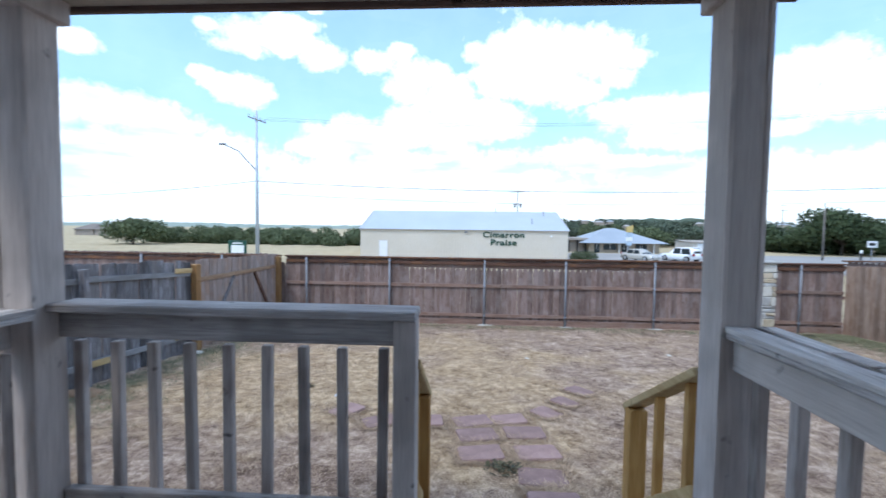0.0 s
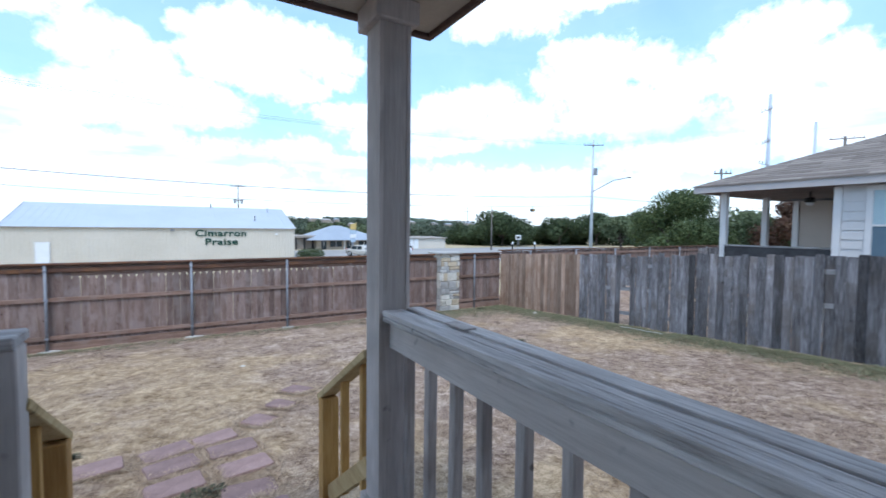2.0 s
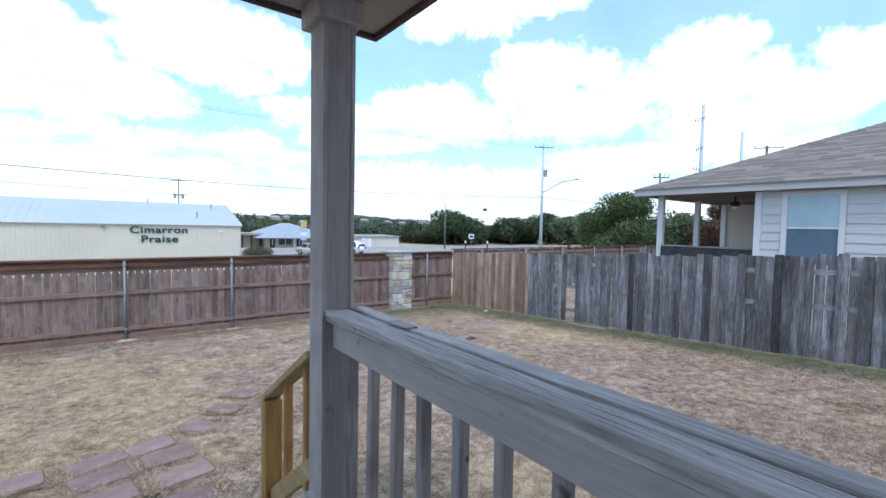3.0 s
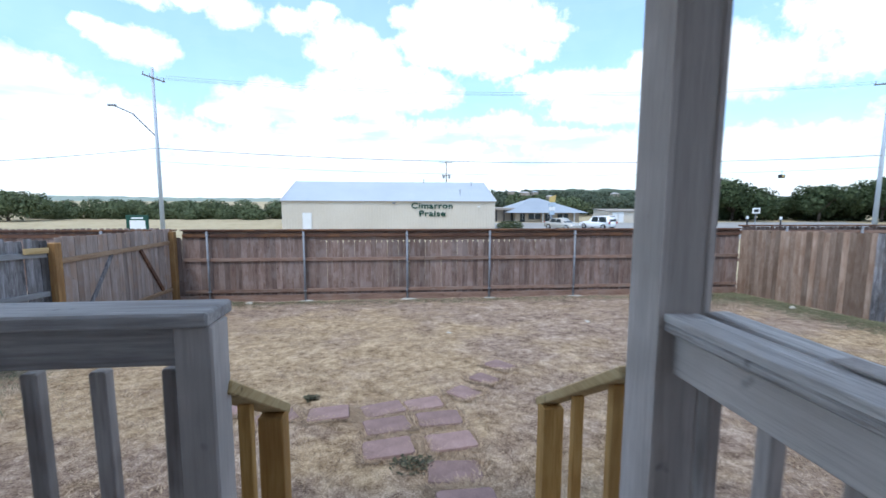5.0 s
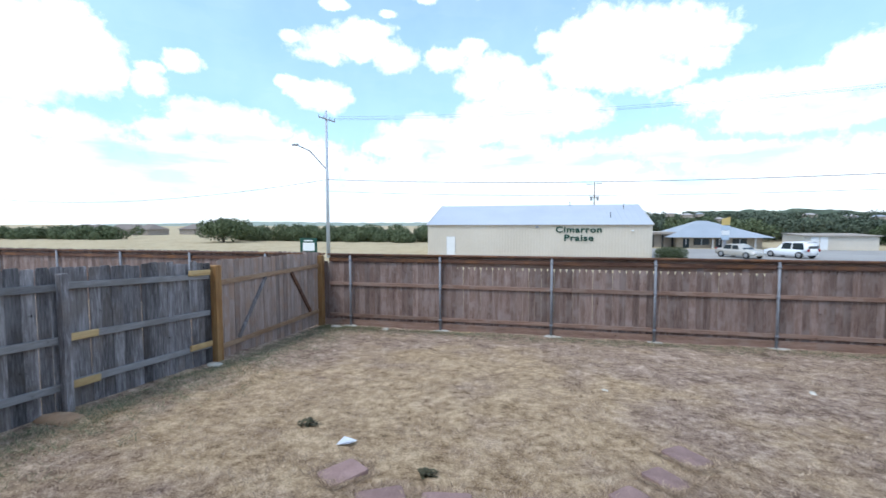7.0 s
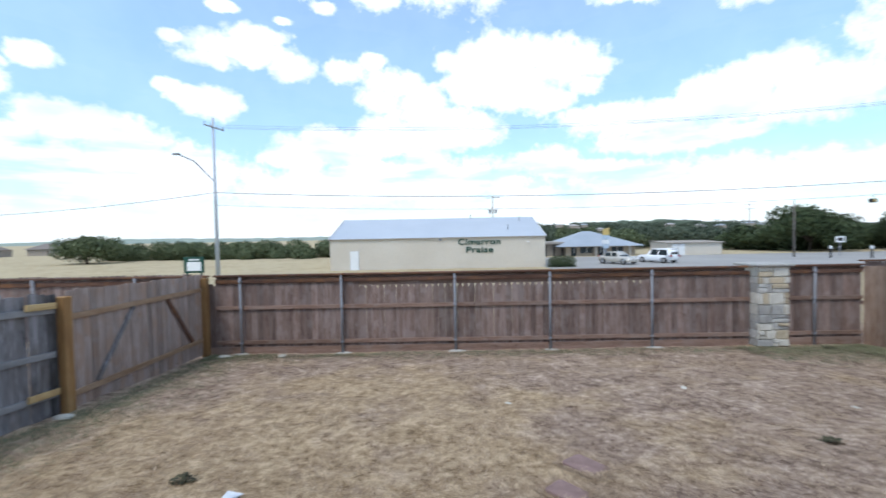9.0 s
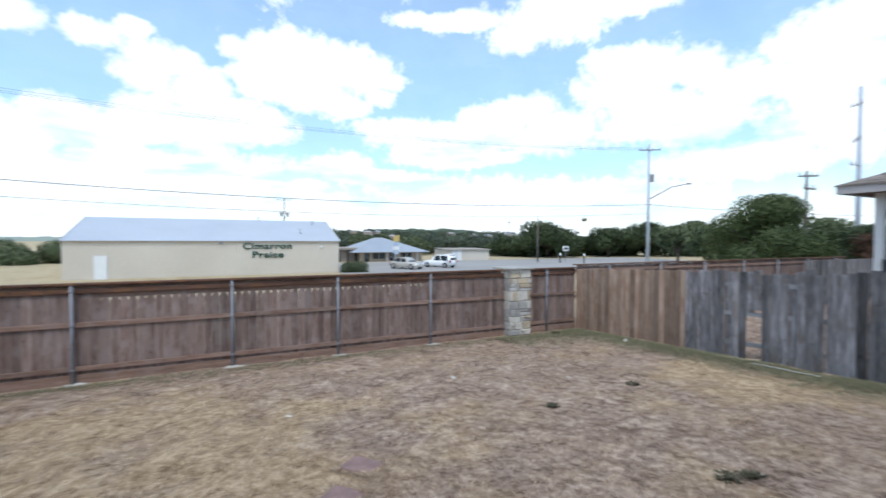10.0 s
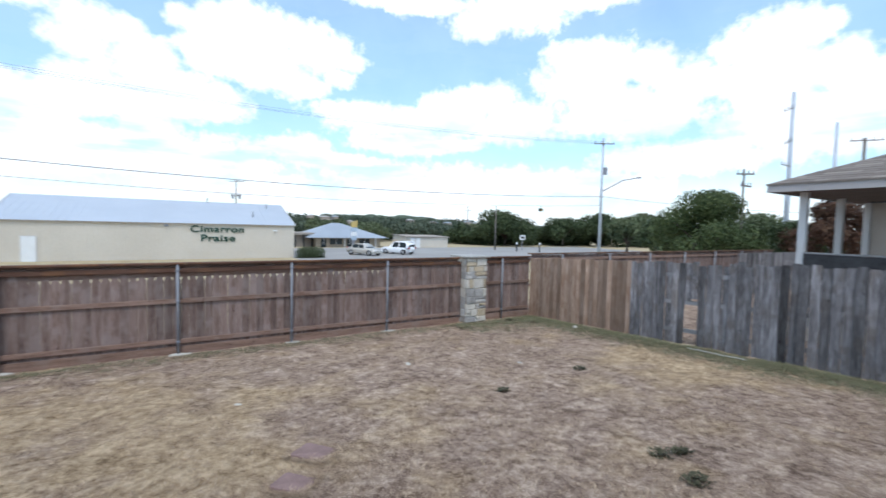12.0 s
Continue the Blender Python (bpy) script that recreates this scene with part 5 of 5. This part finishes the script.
    part("bumper", Shape().box((L * .96, -W * .8, .30), (L * 1.01, W * .8, .50), .03), mat, g)
    g.location, g.rotation_euler = at, (0, 0, radians(heading))


car((20.1, 53.2, -.925), -62, 4.5, 1.78, 1.42, CAR_SILVER, "champagne saloon parked on pale asphalt", False)
car((25.2, 54.4, -.925), 118, 4.5, 1.84, 1.66, CAR_WHITE, "white family SUV parked on pale asphalt", True)

# ---------- poles, wires, signs ----------


def pole(name, x, y, top, mat, label, arms, r=.16, base=-.95, lamp=None, cans=(), thick=.11):
    g = thing(name, (x, y, base), label, "utility pole", "utility poles")
    part("shaft", Shape().tube((x, y, base), (x, y, top), r, r * .55, 12), mat, g, "", True)
    for z, x0, x1, tilt in arms:
        arm = part("crossarm", Shape().beam((x + x0, y - .12, z - tilt), (x + x1, y - .12, z + tilt), thick, thick), POLE_WOOD, g)
        for f in (.03, .33, .67, .97):
            px = x + x0 + (x1 - x0) * f
            pz = z - tilt + 2 * tilt * f
            part("insulator", Shape().tube((px, y - .12, pz + .05), (px, y - .12, pz + .30), .045, .03, 6), STEEL, arm)
    if lamp:
        (ax, az), (bx, bz) = lamp
        arm = part("lamp_arm", Shape().tube((x, y, az), (x + (bx - x) * .55, y - .3, az + (bz - az) * .75), .07, n=6).tube((x + (bx - x) * .55, y - .3, az + (bz - az) * .75), (bx, y - .5, bz), .07, n=6), STEEL, g)
        part("lamp_head", Shape().box((bx - .45, y - .65, bz - .10), (bx + .25, y - .35, bz + .08), .05), STEEL, arm, "street lamp head")
    for dx, z, rr, h in cans:
        part("transformer", Shape().tube((x + dx, y - .25, z - h / 2), (x + dx, y - .25, z + h / 2), rr, n=10), STEEL, g)


pole("utility_pole", -21.5, 45, 14.3, POLE_GREY, "tall grey utility pole with street lamp and crossarm", [(13.35, -.8, 1.05, -.32)], .20, lamp=((-21.5, 8.2), (-24.7, 10.85)))
pole("utility_pole", 46.4, 40, 14.3, POLE_GREY, "tall grey utility pole with crossarm and street lamp", [(13.6, -1.8, 1.9, .2)], .22, lamp=((46.4, 7.6), (53.3, 9.9)), cans=((.25, 10.2, .25, .9),))
pole("utility_pole", 45.6, 20, 14.9, POLE_GREY, "tall steel pole with small side brackets", [(13.3, -1.9, .1, .35), (10.6, -1.5, .1, .3), (8.6, -1.9, .1, 0)], .24, thick=.05)
pole("utility_pole", 55.6, 20, 13.8, POLE_GREY, "plain grey steel pole behind the house roof", [], .25)
pole("utility_pole", 63.5, 20, 13.3, POLE_WOOD, "wooden utility pole with a long crossarm", [(13.1, -4.6, 5.6, .7)], .25)
pole("utility_pole", 37.8, 20, 7.7, POLE_WOOD, "short wooden utility pole with two crossarms", [(7.3, -1.3, 1.3, .1), (6.4, -.6, .9, 0)], .12)
pole("utility_pole", 10.4, 95, 10.7, POLE_WOOD, "distant wooden utility pole with two crossarms", [(10.4, -1.4, 1.4, .05), (7.7, -.9, .9, 0)], .16, cans=((-.6, 7.5, .22, .8), (.6, 7.5, .22, .8)))
pole("utility_pole", 45.5, 60, 6.4, POLE_WOOD, "thin dark wooden pole before the trees", [], .13)
pole("utility_pole", 95.3, 140, 11, POLE_WOOD, "faint distant utility pole", [(10.6, -2, 2, 0), (9.2, -1.6, 1.6, 0)], .16)


def wire(p, q, sag, r, label):
    c = Shape()
    pts = [Vector(p).lerp(Vector(q), k / 24) - Vector((0, 0, sag * 4 * (k / 24) * (1 - k / 24))) for k in range(25)]
    n = 5
    for p3 in pts:
        c.v += [(p3.x + r * .7 * math.cos(6.283 * i / n), p3.y + r * .7 * math.cos(6.283 * i / n), p3.z + r * math.sin(6.283 * i / n)) for i in range(n)]
    c.f = [(k * n + i, k * n + (i + 1) % n, (k + 1) * n + (i + 1) % n, (k + 1) * n + i) for k in range(24) for i in range(n)]
    solid("overhead_wire", c, WIRE, tuple(pts[0]), label, "cable", "overhead wires")


wire((-21.5, 44.9, 7.2), (46.4, 39.9, 7.0), 1.0, .034, "thin dark overhead cable between two poles")
wire((-21.5, 44.9, 7.2), (-78, 52, 6.3), 1.2, .03, "thin dark overhead cable running off over fields")
wire((46.4, 39.9, 7.0), (110, 20, 7), 1.0, .03, "thin dark overhead cable running past the trees")
wire((-21.5, 44.9, 6.0), (46.4, 39.9, 5.9), 1.0, .02, "thin dark lower telephone cable")
for dz in (0, .35, .9):
    wire((-21.2 + dz, 44.9, 13.3 + .3 * dz), (46.4, 39.9, 13.6 + .3 * dz), 1.3, .011, "fine grey power line high above")

sign = thing("road_sign_board", (-20.9, 40, -.95), "green-framed white notice board by the road", "sign")
part("frame", Shape().box((-21.75, 39.95, -.08), (-20.05, 40.12, 1.28), .03), GREEN_PAINT, sign)
part("panel", Shape().box((-21.45, 39.93, .10), (-20.25, 39.949, .86)), WHITE_METAL, sign, "white letter panel")
part("title_bar", Shape().box((-21.3, 39.93, .98), (-20.4, 39.949, 1.10)), WHITE_METAL, sign)
for x in (-21.5, -20.3):
    part("leg", Shape().box((x - .06, 40, -1), (x + .06, 40.1, -.08)), GREEN_PAINT, sign)
pylon = thing("pylon_sign", (21.9, 62, -.95), "tall pylon sign with yellow top and pale blue panels", "sign")
part("pole", Shape().box((21.8, 62, -1), (22.05, 62.2, 3.0)), STEEL, pylon)
part("top_panel", Shape().add([(21.5, 61.9, 2.35), (22.35, 61.9, 2.35), (22.4, 61.9, 3.35), (22.0, 61.9, 3.2), (21.55, 61.9, 3.1), (21.5, 62.1, 2.35), (22.35, 62.1, 2.35), (22.4, 62.1, 3.35), (22.0, 62.1, 3.2), (21.55, 62.1, 3.1)], [(0, 1, 2, 3, 4), (9, 8, 7, 6, 5), (1, 6, 7, 2), (0, 4, 9, 5), (2, 7, 8, 3), (3, 8, 9, 4)]), YELLOW_SIGN, pylon, "yellow shaped sign top")
for k, (z0, z1) in enumerate(((1.75, 2.30), (1.15, 1.70), (.55, 1.10))):
    part("panel", Shape().box((21.45 + .05 * k, 61.9, z0), (22.4 - .05 * k, 62.1, z1), .02), BLUE_SIGN if k % 2 == 0 else WHITE_METAL, pylon)
for x, y, z, w, lab in ((51.4, 60, 1.62, 1.25, "small white road sign on a thin post"),):
    g = thing("road_sign", (x, y, -.95), lab, "sign")
    part("post", Shape().tube((x, y, -1), (x, y, z), .05, n=8), STEEL, g)
    part("plate", Shape().box((x - w / 2, y - .08, z - .8), (x + w / 2, y - .05, z), .02), WHITE_METAL, g, "white sign plate")
    part("legend_bar", Shape().box((x - w * .30, y - .086, z - .60), (x + w * .30, y - .081, z - .2)), BLACK, g)

signal = thing("hanging_signal", (36.7, 40.62, 5.4), "dark warning signal hanging from an overhead cable", "traffic signal")
part("housing", Shape().box((36.43, 40.45, 4.78), (36.97, 40.79, 5.12), .05), BLACK, signal)
part("hanger", Shape().tube((36.7, 40.62, 5.1), (36.7, 40.62, 5.50), .03, n=6), STEEL, signal)
part("lens", Shape().tube((36.7, 40.445, 4.95), (36.7, 40.42, 4.95), .11, .09, 12), YELLOW_SIGN, signal)
for x, y in ((47.6, 57.0), (50.3, 54.6)):
    g = thing("marker_post", (x, y, -.95), "short dark roadside post with a pale head", "post", "roadside marker posts")
    part("post", Shape().tube((x, y, -1), (x, y, .15), .11, n=8), BLACK, g)
    part("head", Shape().tube((x, y, .15), (x, y, .55), .17, .13, 10), WHITE_METAL, g, "pale rounded head", True)

# ---------- trees and distance ----------


def foliage(shape, lobes, count, size, q, squash=1.0):
    """Leaf sprays on and in a set of lobes (centre, radius)."""
    total = sum(r * r for _, r in lobes)
    vs, fs = shape.v, shape.f
    for c, r in lobes:
        for _ in range(int(count * r * r / total)):
            d = Vector((q.gauss(0, 1), q.gauss(0, 1), q.gauss(0, 1))).normalized()
            p = Vector(c) + Vector((d.x, d.y, d.z * squash)) * r * (.62 + .45 * q.random())
            u = Vector((q.gauss(0, 1), q.gauss(0, 1), q.gauss(0, 1))).normalized()
            w = u.cross(d)
            s = size * (.5 + q.random())
            i = len(vs)
            vs += [tuple(p - u * s), tuple(p + w * s * .5), tuple(p + u * s), tuple(p - w * s * .5 + d * s * .3)]
            fs.append((i, i + 1, i + 2, i + 3))


def tree(x, y, h, spread, leaf, seed, label, base=-.95, count=3200, size=.22, trunk=.25):
    q = random.Random(seed)
    g = thing("tree", (x, y, base), label, "tree", "trees beyond the fences")
    wood_s = Shape()
    fork = base + h * (.22 + .08 * q.random())
    wood_s.tube((x, y, base - .2), (x + .1, y, fork), trunk, trunk * .7, 8)
    lobes = []
    for k in range(9):
        a = 6.283 * k / 9 + q.random() * .5
        d = spread * (.35 + .4 * q.random())
        top = Vector((x + math.cos(a) * d, y + math.sin(a) * d, base + h * (.42 + .38 * q.random())))
        mid_p = Vector((x, y, fork)).lerp(top, .5) + Vector((0, 0, .08 * h))
        wood_s.tube((x + .1, y, fork - .1), mid_p, trunk * .45, trunk * .28, 6).tube(mid_p, top, trunk * .28, trunk * .08, 6)
        lobes.append((top, spread * (.28 + .16 * q.random())))
    for k in range(5):
        a = 6.283 * q.random()
        d = spread * .3 * q.random()
        r = spread * (.26 + .14 * q.random())
        lobes.append((Vector((x + math.cos(a) * d, y + math.sin(a) * d, base + h - r * .8)), r))
    part("trunk", wood_s, BARK, g, "", True)
    crown = Shape()
    foliage(crown, lobes, count, size, q, .8)
    part("crown", crown, leaf, g)


tree(27.9, 17.2, 6.2, 3.7, LEAF_LIGHT, 1, "broad bright green tree with an open crown", count=30000, size=.08)
tree(33.5, 15.5, 4.6, 2.8, LEAF_DARK, 2, "dark green tree seen beyond the patio", count=6000, size=.11)
tree(31.5, 12.5, 5.6, 2.3, LEAF_RED, 3, "reddish brown shrub-like tree beyond the patio", count=8500, size=.10)
tree(60, 75, 6.8, 7.2, LEAF_DARK, 4, "dark round oak beyond the car park", count=9000, size=.3)
tree(74, 72, 6.2, 5.0, LEAF_DARK, 5, "dark green oak beyond the road", count=6000, size=.27)
tree(84, 70, 7.6, 6.0, LEAF_DARK, 6, "dark green oak beyond the road", count=6500, size=.28)
tree(95, 66, 8.0, 6.5, LEAF_HEDGE, 7, "green oak beyond the road", count=6500, size=.28)
tree(66, 50, 6.0, 4.6, LEAF_HEDGE, 8, "green leafy roadside tree", count=3200, size=.32)
tree(58, 38, 5.3, 4.2, LEAF_DARK, 9, "dark roadside tree near the poles", count=3600, size=.3)
tree(70, 32, 6.5, 5.5, LEAF_HEDGE, 10, "green roadside tree near the poles", count=3400, size=.32)
tree(-60, 76, 4.6, 5.6, LEAF_HEDGE, 11, "rounded dark tree standing before a brush line", count=4200, size=.3)
for i, (x, y, h, sp) in enumerate([(38, 97, 4.2, 6), (50, 94, 5.0, 6.5), (30, 100, 5.4, 5), (46, 104, 6.0, 7), (70, 92, 5.5, 7), (58, 96, 5.0, 6), (14, 104, 5.0, 5), (21, 108, 5.6, 6), (104, 74, 7.5, 7), (84, 45, 6.2, 6), (112, 60, 8, 7)]):
    tree(x, y, h * .85, sp, (LEAF_HEDGE, LEAF_FAR)[i % 2], 30 + i, "green scrub oak in the distance", count=4500, size=.3)


def brush(name, pts, rad, hgt, count, size, leaf, label, seed):
    q = random.Random(seed)
    s = Shape()
    lobes = []
    for (x0, y0), (x1, y1) in zip(pts, pts[1:]):
        l = math.hypot(x1 - x0, y1 - y0)
        for k in range(int(l / rad * 4.5)):
            f = q.random()
            lobes.append((Vector((x0 + (x1 - x0) * f + q.gauss(0, rad * .4), y0 + (y1 - y0) * f + q.gauss(0, rad), -.95 + hgt * (.15 + .5 * q.random()))), rad * (.6 + .5 * q.random())))
    foliage(s, lobes, count, size, q, .75)
    s.v = [(a, b, max(c, -1.0)) for a, b, c in s.v]
    solid(name, s, leaf, (pts[0][0], pts[0][1], -.95), label, "brush", kind="stuff")


brush("brush_line", [(-64, 87), (-40, 86), (-14, 84)], 2.0, 3.2, 110000, .2, LEAF_HEDGE, "dense green brush line beyond the dry field", 51)
brush("field_edge_brush", [(-150, 84), (-96, 87)], 2.0, 3.0, 50000, .24, LEAF_HEDGE, "green brush at the far edge of the field", 55)
brush("roadside_brush", [(52, 84), (80, 78), (110, 62), (120, 40)], 2.4, 5.0, 80000, .32, LEAF_DARK, "dark green brush beyond the car park", 52)
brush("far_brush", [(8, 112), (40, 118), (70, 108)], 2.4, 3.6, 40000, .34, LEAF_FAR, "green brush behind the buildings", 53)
brush("east_brush", [(36, 21), (62, 27), (95, 24)], 2.2, 4.2, 30000, .32, LEAF_DARK, "dark brush under the utility poles", 54)


def ridge(name, x0, x1, y, depth, crest, mat, label, seed, rough=2.2):
    s = Shape()
    nx, ny = 260, 7
    for j in range(ny):
        f = j / (ny - 1)
        for i in range(nx):
            x = x0 + (x1 - x0) * i / (nx - 1)
            h = crest(x) * math.sin(math.pi * .5 * f) + rough * f * (noise.noise((x * .055, f * 4, seed)) + .6 * noise.noise((x * .19, f * 9, seed + 5)))
            s.v.append((x, y + depth * f, -1.2 + max(h, 0)))
    s.f = [(j * nx + i, j * nx + i + 1, (j + 1) * nx + i + 1, (j + 1) * nx + i) for j in range(ny - 1) for i in range(nx - 1)]
    solid(name, s, mat, ((x0 + x1) / 2, y, -1), label, "hill", kind="structure", smooth=True)


def bell(x, c, w):
    return math.exp(-((x - c) / w) ** 2)


ridge("backdrop_hill", 20, 520, 330, 60, lambda x: 4 + 7.0 * bell(x, 120, 60) + 8.0 * bell(x, 205, 60) + 4 * bell(x, 330, 90), HILL, "low wooded hill with scattered houses", 1.0)
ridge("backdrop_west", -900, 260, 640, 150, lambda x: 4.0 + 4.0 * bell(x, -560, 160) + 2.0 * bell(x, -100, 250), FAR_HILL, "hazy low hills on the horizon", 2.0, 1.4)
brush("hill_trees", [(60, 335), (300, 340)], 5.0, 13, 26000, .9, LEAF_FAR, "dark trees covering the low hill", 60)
q = random.Random(77)
for i in range(16):
    x, y = 75 + 190 * q.random(), 315
    z = 3.0 + 5.0 * q.random()
    g = thing("distant_house", (x, y, z), "small pale distant house on the hillside", "house", "houses on the hill")
    w = 3.5 + 2.5 * q.random()
    part("wall", Shape().box((x, y, z - 1.2), (x + w, y + 6, z + .7)), STUCCO, g)
    part("roof", Shape().add([(x - .4, y - .4, z + .7), (x + w + .4, y - .4, z + .7), (x + w + .4, y + 6, z + .7), (x - .4, y + 6, z + .7), (x + 1.5, y + 3, z + 1.7), (x + w - 1.5, y + 3, z + 1.7)], [(0, 1, 5, 4), (1, 2, 5), (2, 3, 4, 5), (3, 0, 4)]), (FASCIA_GREY, HIP_METAL)[i % 2], g)
for i in range(9):
    x, y = -172 + 7.2 * i + 3 * q.random(), 116 + 12 * q.random()
    g = thing("distant_house", (x, y, -1), "low distant house with a grey-brown roof", "house", "houses beyond the field")
    part("wall", Shape().box((x, y, -1), (x + 6, y + 8, .9)), STUCCO, g)
    part("roof", Shape().add([(x - .5, y - .5, .9), (x + 6.5, y - .5, .9), (x + 6.5, y + 8, .9), (x - .5, y + 8, .9), (x + 2, y + 4, 2.6), (x + 4, y + 4, 2.6)], [(0, 1, 5, 4), (1, 2, 5), (2, 3, 4, 5), (3, 0, 4)]), SHINGLE, g)
